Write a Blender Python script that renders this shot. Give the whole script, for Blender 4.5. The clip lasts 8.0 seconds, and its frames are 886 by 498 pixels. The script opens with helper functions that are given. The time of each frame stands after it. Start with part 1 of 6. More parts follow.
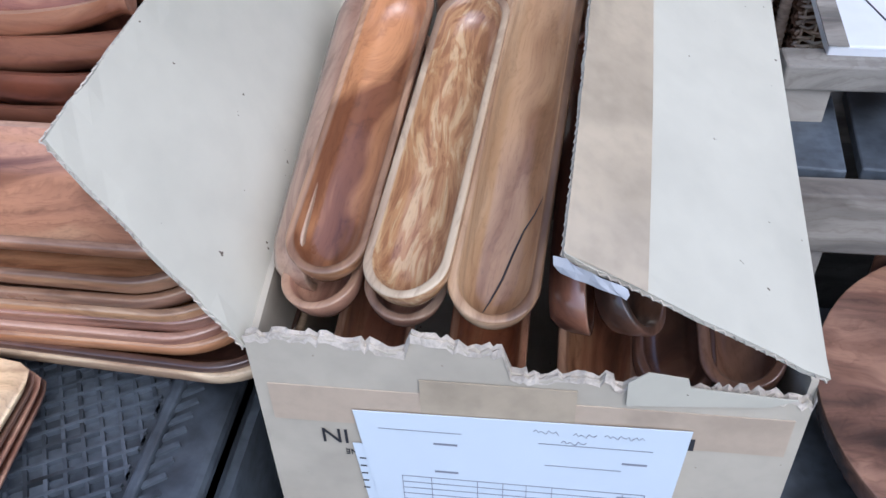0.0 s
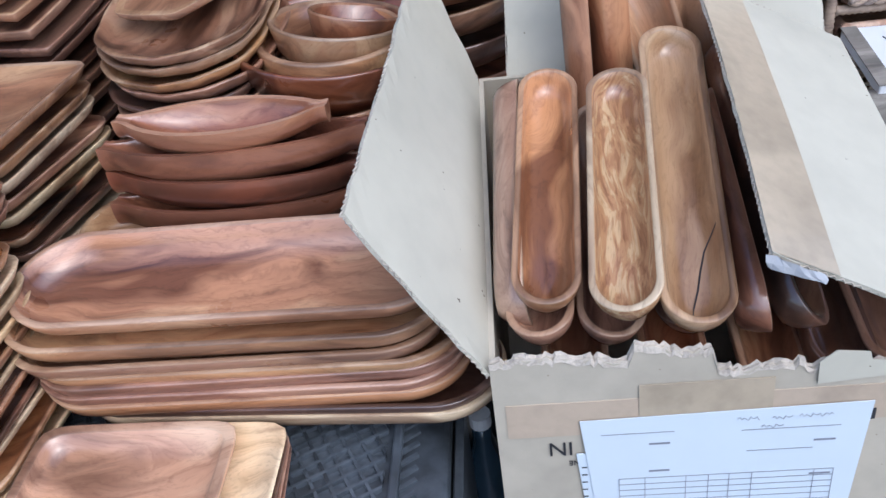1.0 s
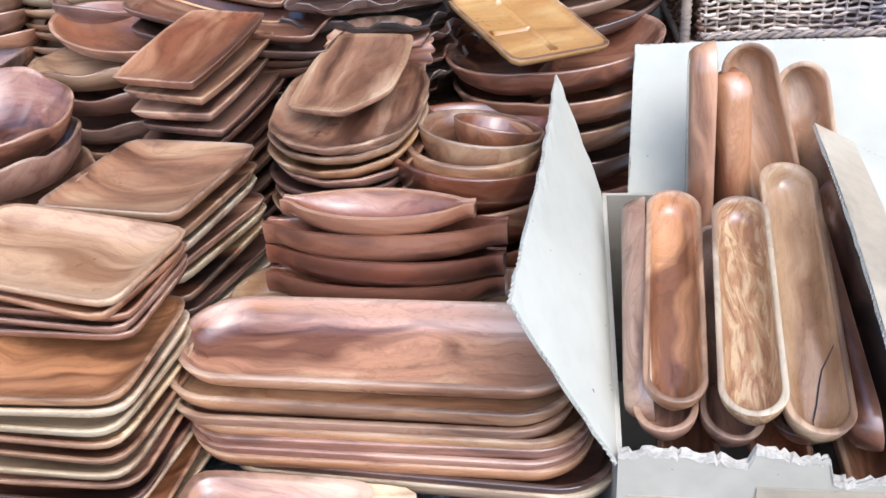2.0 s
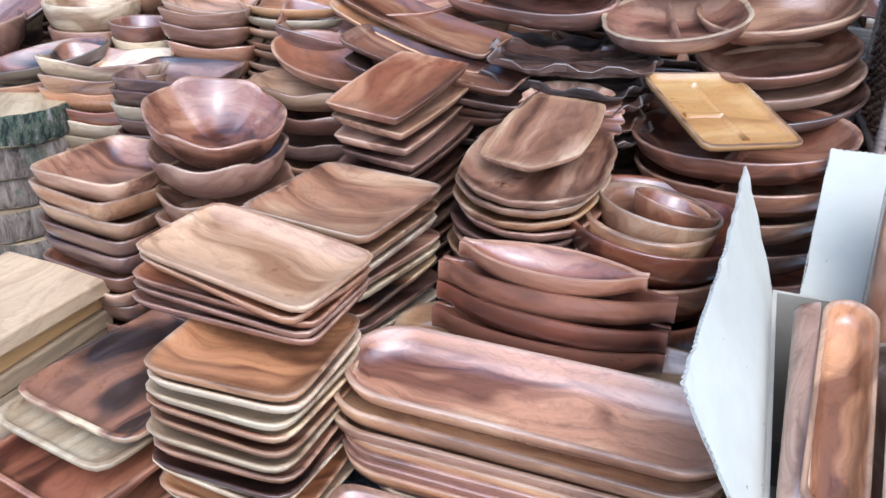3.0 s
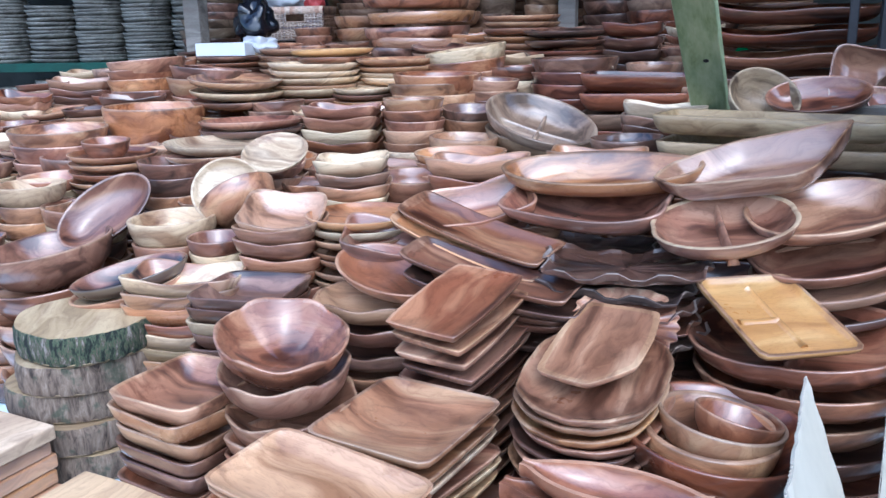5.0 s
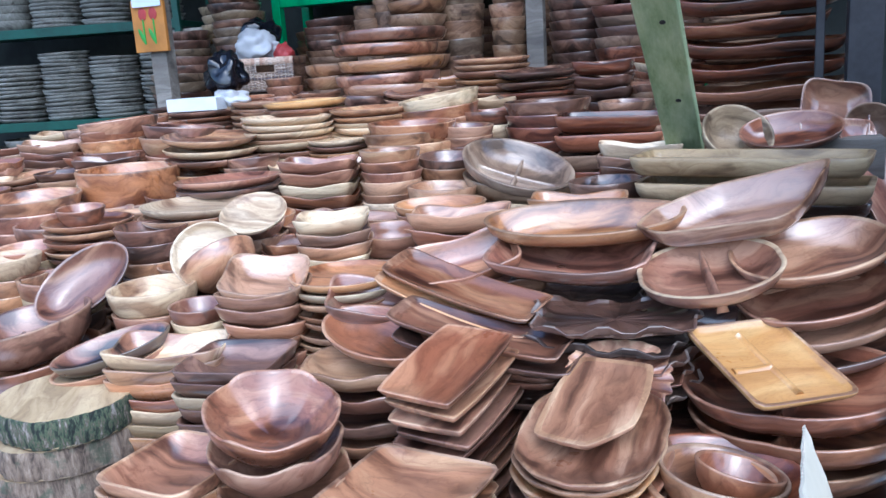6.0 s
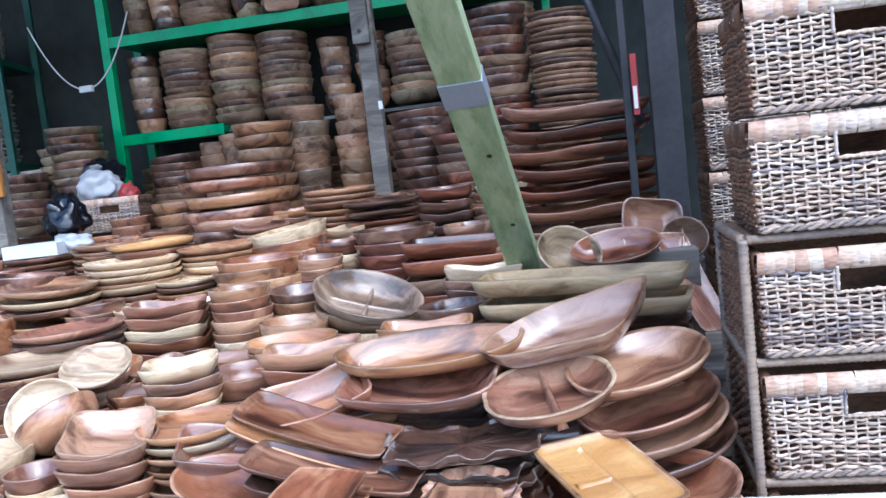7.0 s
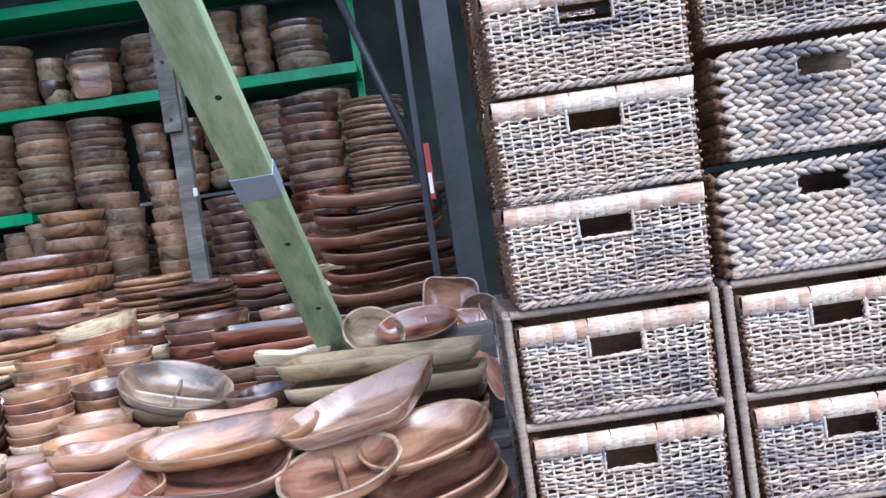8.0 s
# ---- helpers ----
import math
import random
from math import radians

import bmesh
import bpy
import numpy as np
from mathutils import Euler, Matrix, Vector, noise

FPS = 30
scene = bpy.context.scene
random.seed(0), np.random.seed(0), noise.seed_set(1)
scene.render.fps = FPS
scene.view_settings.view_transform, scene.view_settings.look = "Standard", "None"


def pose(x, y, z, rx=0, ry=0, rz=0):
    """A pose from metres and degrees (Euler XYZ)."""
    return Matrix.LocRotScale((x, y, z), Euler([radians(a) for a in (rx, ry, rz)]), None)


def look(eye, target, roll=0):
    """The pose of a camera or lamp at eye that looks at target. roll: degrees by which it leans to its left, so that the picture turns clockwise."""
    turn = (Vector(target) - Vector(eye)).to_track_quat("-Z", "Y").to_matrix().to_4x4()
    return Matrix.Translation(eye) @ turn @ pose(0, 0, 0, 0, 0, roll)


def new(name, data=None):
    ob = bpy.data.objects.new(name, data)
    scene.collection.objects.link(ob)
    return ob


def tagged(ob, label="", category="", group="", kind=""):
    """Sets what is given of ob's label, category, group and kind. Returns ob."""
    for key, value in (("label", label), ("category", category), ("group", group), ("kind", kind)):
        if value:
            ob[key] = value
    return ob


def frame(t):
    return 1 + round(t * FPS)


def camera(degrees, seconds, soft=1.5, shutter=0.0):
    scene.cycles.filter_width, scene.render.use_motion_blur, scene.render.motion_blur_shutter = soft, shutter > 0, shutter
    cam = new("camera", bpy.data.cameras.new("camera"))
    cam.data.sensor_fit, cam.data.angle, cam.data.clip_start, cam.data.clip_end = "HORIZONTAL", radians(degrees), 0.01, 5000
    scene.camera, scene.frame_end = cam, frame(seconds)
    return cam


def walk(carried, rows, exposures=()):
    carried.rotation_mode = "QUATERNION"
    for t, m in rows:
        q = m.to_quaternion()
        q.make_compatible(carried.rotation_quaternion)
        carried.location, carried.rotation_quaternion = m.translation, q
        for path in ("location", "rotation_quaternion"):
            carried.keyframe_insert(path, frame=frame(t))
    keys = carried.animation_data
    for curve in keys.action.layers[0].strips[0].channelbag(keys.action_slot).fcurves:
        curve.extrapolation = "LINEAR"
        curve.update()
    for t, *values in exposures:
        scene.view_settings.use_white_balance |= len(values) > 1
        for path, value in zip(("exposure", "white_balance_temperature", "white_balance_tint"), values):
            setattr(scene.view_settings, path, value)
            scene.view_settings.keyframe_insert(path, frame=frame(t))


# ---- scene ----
cam = camera(55.5, 8.0)
PATH = [
    (0, (0.2099, 0.1690, 1.2966), (-0.0256, 1.6260, -0.0531), -3.20),
    (0.5, (0.1301, 0.0970, 1.3253), (-0.1123, 1.5943, 0.0217), -4.00),
    (1, (0.0086, 0.0010, 1.3618), (-0.1904, 1.6150, 0.1976), -8.79),
    (1.5, (-0.0539, -0.0480, 1.3957), (-0.2292, 1.6523, 0.3574), -5.93),
    (2, (-0.1050, -0.1000, 1.4170), (-0.3795, 1.6366, 0.4637), -4.03),
    (2.2, (-0.1260, -0.1190, 1.4170), (-0.4640, 1.6265, 0.5011), -2.18),
    (3.3, (-0.1766, -0.1510, 1.4483), (-0.7879, 1.5629, 0.6183), 2.29),
    (3.5, (-0.1677, -0.1490, 1.4459), (-0.8102, 1.5632, 0.6361), 1.82),
    (4, (-0.1445, -0.1540, 1.4739), (-0.8270, 1.5798, 0.7472), 0.89),
    (4.5, (-0.1570, -0.1470, 1.5065), (-0.8638, 1.6191, 0.8889), 0.35),
    (4.7, (-0.1540, -0.1500, 1.5274), (-0.8802, 1.6337, 0.9878), -0.11),
    (5.8, (-0.1903, -0.1260, 1.5881), (-0.9204, 1.6761, 1.1197), -3.19),
    (6, (-0.1828, -0.1260, 1.5998), (-0.8830, 1.6963, 1.1652), -3.70),
    (6.5, (-0.1485, -0.1490, 1.6272), (-0.6665, 1.7631, 1.3524), -5.24),
    (6.7, (-0.1442, -0.1490, 1.6340), (-0.5877, 1.7860, 1.3909), -5.66),
    (7, (-0.1258, -0.1560, 1.6422), (-0.5098, 1.7975, 1.4515), -6.37),
    (7.5, (-0.0835, -0.1840, 1.6483), (-0.2993, 1.8027, 1.5680), -6.79),
    (8, (0.0099, -0.2420, 1.6551), (0.0092, 1.7571, 1.5950), -8.20),
]
walk(cam, [(t, look(eye, target, roll)) for t, eye, target, roll in PATH],
     [(0, 0.62, 5400, 12), (1.2, 0.74, 5450, 10), (2.2, 1.24, 5400, 9), (3.5, 1.16, 4880, 8), (4.5, 1.14, 4860, 8), (6, 1.25, 4900, 7), (8, 1.38, 5100, 8)])

# ---- light ----
world = bpy.data.worlds.new("sky")
scene.world = world
world.use_nodes = True
wn = world.node_tree
sky = wn.nodes.new("ShaderNodeTexSky")
sky.sky_type = "NISHITA"
sky.sun_disc = False
sky.sun_elevation, sky.sun_rotation = radians(52), radians(147)
sky.air_density, sky.dust_density = 1.0, 3.0
wn.nodes["Background"].inputs["Strength"].default_value = 0.15
wn.links.new(sky.outputs["Color"], wn.nodes["Background"].inputs["Color"])
sun_data = bpy.data.lights.new("sun", "SUN")
sun_data.energy, sun_data.angle, sun_data.color = 0.85, radians(80), (1.0, 0.98, 0.95)
sun = new("sun", sun_data)
sun.matrix_world = look((1.8, -2.2, 6), (-0.4, 1.2, 0.8))


# ---- materials ----
def node_mat(name):
    m = bpy.data.materials.new(name)
    m.use_nodes = True
    nt = m.node_tree
    return m, nt, nt.nodes["Principled BSDF"]


def add(nt, kind, **sets):
    n = nt.nodes.new(kind)
    for k, v in sets.items():
        n.inputs[k.replace("_", " ")].default_value = v
    return n


def ramp(nt, source, stops):
    r = nt.nodes.new("ShaderNodeValToRGB")
    while len(r.color_ramp.elements) < len(stops):
        r.color_ramp.elements.new(0.5)
    for e, (p, c) in zip(r.color_ramp.elements, stops):
        e.position, e.color = p, (*c, 1)
    nt.links.new(source, r.inputs["Fac"])
    return r


def bump(nt, bsdf, source, strength, distance=0.002):
    b = nt.nodes.new("ShaderNodeBump")
    b.inputs["Strength"].default_value, b.inputs["Distance"].default_value = strength, distance
    nt.links.new(source, b.inputs["Height"])
    nt.links.new(b.outputs["Normal"], bsdf.inputs["Normal"])


def mapped(nt, scale, shift=True):
    co = nt.nodes.new("ShaderNodeTexCoord")
    mp = nt.nodes.new("ShaderNodeMapping")
    mp.inputs["Scale"].default_value = scale
    nt.links.new(co.outputs["Object"], mp.inputs["Vector"])
    if not shift:
        return mp.outputs["Vector"]
    info = nt.nodes.new("ShaderNodeObjectInfo")
    mul = nt.nodes.new("ShaderNodeVectorMath")
    mul.operation = "SCALE"
    mul.inputs[0].default_value = (37.0, 53.0, 71.0)
    nt.links.new(info.outputs["Random"], mul.inputs["Scale"])
    nt.links.new(mul.outputs["Vector"], mp.inputs["Location"])
    return mp.outputs["Vector"]


def mixed(nt, a, b, fac, mode="MIX"):
    mx = nt.nodes.new("ShaderNodeMix")
    mx.data_type, mx.blend_type = "RGBA", mode
    for sock, v in ((mx.inputs["Factor"], fac), (mx.inputs["A"], a), (mx.inputs["B"], b)):
        if isinstance(v, (int, float)):
            sock.default_value = v
        elif isinstance(v, tuple):
            sock.default_value = (*v, 1)
        else:
            nt.links.new(v, sock)
    return mx.outputs["Result"]


def wood(name, dark, mid, light, rough=0.34, coat=1.0, band=6.0, vary=0.26, contrast=1.0, figure=0.5, hue=0.499, pores=0.3):
    """Lacquered wood: growth rings cut along the log and bent by knots, wide heartwood bands, short pores and a worn gloss; every piece cut elsewhere in the log."""
    m, nt, bs = node_mat(name)
    # where in the log this piece lies
    info = nt.nodes.new("ShaderNodeObjectInfo")
    place = nt.nodes.new("ShaderNodeVectorMath")
    place.operation = "SCALE"
    place.inputs[0].default_value = (37.0, 53.0, 71.0)
    nt.links.new(info.outputs["Random"], place.inputs["Scale"])
    part_of = nt.nodes.new("ShaderNodeVectorMath")
    part_of.operation = "FRACTION"
    nt.links.new(place.outputs["Vector"], part_of.inputs[0])
    heart_at = nt.nodes.new("ShaderNodeVectorMath")
    heart_at.operation = "MULTIPLY_ADD"
    heart_at.inputs[1].default_value, heart_at.inputs[2].default_value = (0.5, 0.24, 0.10), (0.0, -0.12, 0.02)
    nt.links.new(part_of.outputs["Vector"], heart_at.inputs[0])
    # knots and sweeps bend the grain
    v0 = mapped(nt, (4.0, 8.0, 8.0))
    sweep = add(nt, "ShaderNodeTexNoise", Scale=1.0, Detail=2.0, Roughness=0.5)
    nt.links.new(v0, sweep.inputs["Vector"])
    bend = nt.nodes.new("ShaderNodeVectorMath")
    bend.operation = "MULTIPLY_ADD"
    bend.inputs[1].default_value, bend.inputs[2].default_value = (0.16, 0.13, 0.13), (-0.08, -0.065, -0.065)
    nt.links.new(sweep.outputs["Color"], bend.inputs[0])
    co = nt.nodes.new("ShaderNodeTexCoord")
    s1 = nt.nodes.new("ShaderNodeVectorMath")
    nt.links.new(co.outputs["Object"], s1.inputs[0]), nt.links.new(heart_at.outputs["Vector"], s1.inputs[1])
    s2 = nt.nodes.new("ShaderNodeVectorMath")
    nt.links.new(s1.outputs["Vector"], s2.inputs[0]), nt.links.new(bend.outputs["Vector"], s2.inputs[1])
    grain = s2.outputs["Vector"]

    def scaled(vec):
        mp = nt.nodes.new("ShaderNodeMapping")
        mp.inputs["Scale"].default_value = vec
        nt.links.new(grain, mp.inputs["Vector"])
        nt.links.new(place.outputs["Vector"], mp.inputs["Location"])
        return mp.outputs["Vector"]
    big = add(nt, "ShaderNodeTexNoise", Scale=1.0, Detail=3.0, Roughness=0.5, Distortion=0.5)
    nt.links.new(scaled((band * 0.3, band * 2.0, band * 2.0)), big.inputs["Vector"])
    bands = ramp(nt, big.outputs["Fac"], [(0.5 - 0.14 / contrast, dark), (0.5 - 0.03 / contrast, mid), (0.5 + 0.04 / contrast, mid), (0.5 + 0.15 / contrast, light)])
    rings = nt.nodes.new("ShaderNodeTexWave")
    rings.wave_type, rings.rings_direction, rings.wave_profile = "RINGS", "X", "SAW"
    for k, val in (("Scale", 17.0), ("Distortion", 2.5), ("Detail", 2.0), ("Detail Scale", 4.0), ("Detail Roughness", 0.5)):
        rings.inputs[k].default_value = val
    nt.links.new(grain, rings.inputs["Vector"])
    line = ramp(nt, rings.outputs["Fac"], [(0.0, (0.60, 0.52, 0.47)), (0.14, (0.86, 0.83, 0.80)), (0.55, (1.08, 1.07, 1.05)), (0.9, (1.0, 0.98, 0.96)), (1.0, (0.66, 0.58, 0.53))])
    col = mixed(nt, bands.outputs["Color"], line.outputs["Color"], figure, "MULTIPLY")
    heart = add(nt, "ShaderNodeTexNoise", Scale=1.0, Detail=4.0, Roughness=0.55, Distortion=0.4)
    nt.links.new(scaled((1.6, 22.0, 22.0)), heart.inputs["Vector"])
    core = ramp(nt, heart.outputs["Fac"], [(0.31, (0.34, 0.29, 0.29)), (0.39, (0.68, 0.61, 0.58)), (0.46, (1, 1, 1)), (0.6, (1.08, 1.08, 1.07)), (0.7, (1.28, 1.3, 1.28))])
    col = mixed(nt, col, core.outputs["Color"], min(1.0, figure * 1.5), "MULTIPLY")
    fine = add(nt, "ShaderNodeTexNoise", Scale=1.0, Detail=4.0, Roughness=0.6)
    nt.links.new(scaled((34.0, 420.0, 420.0)), fine.inputs["Vector"])
    pore = ramp(nt, fine.outputs["Fac"], [(0.36, (0.55, 0.48, 0.45)), (0.46, (0.97, 0.96, 0.95)), (0.66, (1.1, 1.09, 1.07))])
    col = mixed(nt, col, pore.outputs["Color"], pores, "MULTIPLY")
    geo = nt.nodes.new("ShaderNodeNewGeometry")
    worn = ramp(nt, geo.outputs["Pointiness"], [(0.53, (0, 0, 0)), (0.62, (0.5, 0.5, 0.5))])
    col = mixed(nt, col, tuple(min(0.8, c * 1.15 + 0.03) for c in light), worn.outputs["Color"])
    hsv = nt.nodes.new("ShaderNodeHueSaturation")
    pick = nt.nodes.new("ShaderNodeSeparateXYZ")
    nt.links.new(part_of.outputs["Vector"], pick.inputs[0])
    for out, src, lo, hi in (("Value", "X", 1 - vary, 1 + vary), ("Saturation", "Y", 0.84, 0.99), ("Hue", "Z", hue - 0.004, hue + 0.004)):
        mr = nt.nodes.new("ShaderNodeMapRange")
        mr.inputs["To Min"].default_value, mr.inputs["To Max"].default_value = lo, hi
        nt.links.new(pick.outputs[src], mr.inputs["Value"])
        nt.links.new(mr.outputs["Result"], hsv.inputs[out])
    nt.links.new(col, hsv.inputs["Color"])
    nt.links.new(hsv.outputs["Color"], bs.inputs["Base Color"])
    v3 = mapped(nt, (11, 11, 11))
    wear = add(nt, "ShaderNodeTexNoise", Scale=1.0, Detail=5.0, Roughness=0.6)
    nt.links.new(v3, wear.inputs["Vector"])
    for lo, hi, sock in ((rough - 0.08, rough + 0.2, "Roughness"), (0.07, 0.20, "Coat Roughness")):
        rr = nt.nodes.new("ShaderNodeMapRange")
        rr.inputs["From Min"].default_value, rr.inputs["From Max"].default_value = 0.3, 0.7
        rr.inputs["To Min"].default_value, rr.inputs["To Max"].default_value = lo, hi
        nt.links.new(wear.outputs["Fac"], rr.inputs["Value"])
        nt.links.new(rr.outputs["Result"], bs.inputs[sock])
    bs.inputs["Coat Weight"].default_value, bs.inputs["Coat IOR"].default_value = coat, 1.68
    bs.inputs["Specular IOR Level"].default_value = 0.3 if coat else 0.12
    # lathe and gouge marks under the lacquer
    tool = add(nt, "ShaderNodeTexNoise", Scale=1.0, Detail=2.0)
    nt.links.new(scaled((16.0, 55.0, 55.0)), tool.inputs["Vector"])
    both = nt.nodes.new("ShaderNodeMath")
    both.operation = "MULTIPLY_ADD"
    both.inputs[1].default_value = 0.12
    nt.links.new(fine.outputs["Fac"], both.inputs[0]), nt.links.new(tool.outputs["Fac"], both.inputs[2])
    bump(nt, bs, both.outputs[0], 0.16, 0.003)
    nt.links.new(bs.inputs["Normal"].links[0].from_socket, bs.inputs["Coat Normal"])
    return m


def plain(name, colour, rough=0.6, grain=60.0, amount=0.25, metal=0.0, relief=0.2, coat=0.0):
    """A painted, paper, plastic or metal surface with blotches at two scales."""
    m, nt, bs = node_mat(name)
    v = mapped(nt, (1, 1, 1))
    a = add(nt, "ShaderNodeTexNoise", Scale=grain, Detail=4.0)
    b = add(nt, "ShaderNodeTexNoise", Scale=grain * 0.11, Detail=3.0, Distortion=0.8)
    nt.links.new(v, a.inputs["Vector"]), nt.links.new(v, b.inputs["Vector"])
    lo = tuple(c * (1 - amount) for c in colour)
    hi = tuple(min(c * (1 + amount * 0.6), 0.95) for c in colour)
    r1 = ramp(nt, b.outputs["Fac"], [(0.3, lo), (0.5, colour), (0.72, hi)])
    r2 = ramp(nt, a.outputs["Fac"], [(0.3, (1 - amount * 0.5,) * 3), (0.6, (1, 1, 1))])
    nt.links.new(mixed(nt, r1.outputs["Color"], r2.outputs["Color"], 1.0, "MULTIPLY"), bs.inputs["Base Color"])
    bs.inputs["Roughness"].default_value, bs.inputs["Metallic"].default_value = rough, metal
    bs.inputs["Coat Weight"].default_value = coat
    bump(nt, bs, a.outputs["Fac"], relief, 0.001)
    return m


RED = wood("red_brown_wood", (0.062, 0.018, 0.008), (0.235, 0.085, 0.037), (0.39, 0.185, 0.088), contrast=1.1)
ROSE = wood("rose_brown_wood", (0.09, 0.036, 0.019), (0.30, 0.14, 0.075), (0.48, 0.275, 0.16), contrast=1.1)
HONEY = wood("honey_wood", (0.15, 0.052, 0.017), (0.43, 0.19, 0.068), (0.58, 0.33, 0.14), rough=0.32, contrast=1.0)
AMBER = wood("amber_wood", (0.40, 0.185, 0.045), (0.56, 0.29, 0.08), (0.66, 0.40, 0.14), rough=0.35, contrast=0.8, figure=0.16, hue=0.498)
DEEP = wood("deep_red_wood", (0.022, 0.007, 0.004), (0.125, 0.034, 0.013), (0.29, 0.095, 0.036), contrast=1.3)
CREAM = wood("cream_sapwood", (0.30, 0.175, 0.085), (0.55, 0.40, 0.225), (0.68, 0.54, 0.335), rough=0.45, coat=0.3, contrast=1.0, hue=0.498)
DARK = wood("dark_brown_wood", (0.03, 0.015, 0.01), (0.115, 0.051, 0.03), (0.24, 0.12, 0.07), contrast=1.2)
TWO = wood("two_tone_wood", (0.028, 0.018, 0.016), (0.27, 0.11, 0.05), (0.64, 0.455, 0.245), contrast=1.6, band=4.5)
TAN = wood("tan_wood", (0.19, 0.084, 0.037), (0.44, 0.225, 0.108), (0.58, 0.36, 0.195), contrast=1.0, figure=0.4)
PALE = wood("pale_tan_wood", (0.30, 0.15, 0.067), (0.51, 0.305, 0.158), (0.64, 0.44, 0.265), contrast=0.95, figure=0.36)
GREY = wood("dusty_grey_wood", (0.16, 0.155, 0.135), (0.30, 0.295, 0.255), (0.43, 0.42, 0.37), rough=0.7, coat=0.0, vary=0.25, hue=0.498)
OLIVE = wood("olive_brown_wood", (0.14, 0.092, 0.045), (0.33, 0.232, 0.118), (0.46, 0.345, 0.19), rough=0.42, coat=0.2, hue=0.498)
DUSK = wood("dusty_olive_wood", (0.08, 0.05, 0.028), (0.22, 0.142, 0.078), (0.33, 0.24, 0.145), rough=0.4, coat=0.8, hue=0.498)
FLECK = wood("flecked_amber_wood", (0.36, 0.15, 0.035), (0.50, 0.25, 0.07), (0.64, 0.42, 0.17), rough=0.36, contrast=1.3, band=60, figure=0.1, hue=0.499, pores=0.5)
LOGFACE = wood("sawn_log_end", (0.20, 0.13, 0.055), (0.35, 0.25, 0.12), (0.44, 0.33, 0.175), rough=0.85, coat=0.0, contrast=1.3, band=9, hue=0.498)
EBONY = wood("blackened_wood", (0.016, 0.011, 0.009), (0.065, 0.04, 0.03), (0.20, 0.14, 0.105), rough=0.5, coat=0.35, contrast=1.2)
BARE = wood("bare_grey_timber", (0.06, 0.055, 0.05), (0.15, 0.135, 0.115), (0.26, 0.24, 0.205), rough=0.8, coat=0.0, hue=0.498)
SHELFRED = wood("dull_red_wood", (0.09, 0.048, 0.025), (0.225, 0.125, 0.066), (0.36, 0.22, 0.125), rough=0.45, coat=0.15)
ENDGRAIN = wood("sawn_log_face", (0.30, 0.19, 0.095), (0.46, 0.32, 0.17), (0.56, 0.42, 0.25), rough=0.75, coat=0.0, contrast=1.0, band=4, hue=0.498)
CARD = plain("brown_cardboard", (0.455, 0.405, 0.315), 0.85, 45, 0.14)
CARDIN = plain("pale_cardboard_liner", (0.50, 0.47, 0.375), 0.85, 30, 0.11)
CARDEDGE = plain("torn_cardboard_edge", (0.50, 0.44, 0.36), 0.95, 300, 0.35, relief=0.9)
TAPE = plain("brown_packing_tape", (0.45, 0.37, 0.262), 0.3, 60, 0.24, relief=0.5, coat=0.3)
CARDTAPE = plain("clear_taped_cardboard", (0.47, 0.375, 0.275), 0.3, 90, 0.14, coat=0.3)
PAPER = plain("white_paper", (0.60, 0.665, 0.715), 0.7, 14, 0.05, relief=0.05)
def speckled(m, colour):
    """Small dark specks and scuffs on cardboard."""
    nt = m.node_tree
    bs = nt.nodes["Principled BSDF"]
    old = bs.inputs["Base Color"].links[0].from_socket
    v = mapped(nt, (1, 1, 1), False)
    a = add(nt, "ShaderNodeTexNoise", Scale=95.0, Detail=2.0, Roughness=0.5)
    nt.links.new(v, a.inputs["Vector"])
    k = ramp(nt, a.outputs["Fac"], [(0.752, (0, 0, 0)), (0.775, (1, 1, 1))])
    nt.links.new(mixed(nt, old, colour, k.outputs["Color"]), bs.inputs["Base Color"])


speckled(CARDIN, (0.10, 0.075, 0.05))
speckled(CARD, (0.16, 0.12, 0.08))
INK = plain("black_ink", (0.03, 0.03, 0.035), 0.6, 200, 0.3)
PENCIL = plain("grey_print", (0.22, 0.23, 0.27), 0.7, 200, 0.2)
CLOTH = plain("pale_blue_sheet", (0.64, 0.76, 0.83), 0.75, 40, 0.10)
PLASTIC = plain("dusty_black_plastic", (0.072, 0.085, 0.10), 0.42, 60, 0.75, relief=0.7)
GREENPAINT = plain("green_gloss_paint", (0.005, 0.38, 0.12), 0.35, 50, 0.3, coat=0.2)
DKGREEN = plain("dark_green_paint", (0.01, 0.075, 0.05), 0.5, 50, 0.3)
STEEL = plain("painted_steel", (0.05, 0.05, 0.055), 0.5, 60, 0.35, metal=0.3)
GROUND = plain("dark_concrete", (0.09, 0.09, 0.092), 0.9, 25, 0.45, relief=0.6)
WALLMAT = plain("dark_stained_wall", (0.05, 0.056, 0.05), 0.9, 12, 0.5)
CEILMAT = plain("dark_roof_sheet", (0.06, 0.06, 0.055), 0.8, 12, 0.4)
WHITE = plain("white_foam_board", (0.72, 0.74, 0.76), 0.7, 20, 0.1)
BLACKBAG = plain("black_plastic_bag", (0.008, 0.009, 0.014), 0.2, 25, 0.4, relief=0.8, coat=0.4)
WHITEBAG = plain("white_plastic_bag", (0.5, 0.51, 0.53), 0.35, 20, 0.12, relief=0.6)
REDPAINT = plain("red_paint", (0.36, 0.04, 0.04), 0.5, 60, 0.3)
LEAFPAINT = plain("leaf_green_paint", (0.06, 0.30, 0.04), 0.5, 60, 0.2)
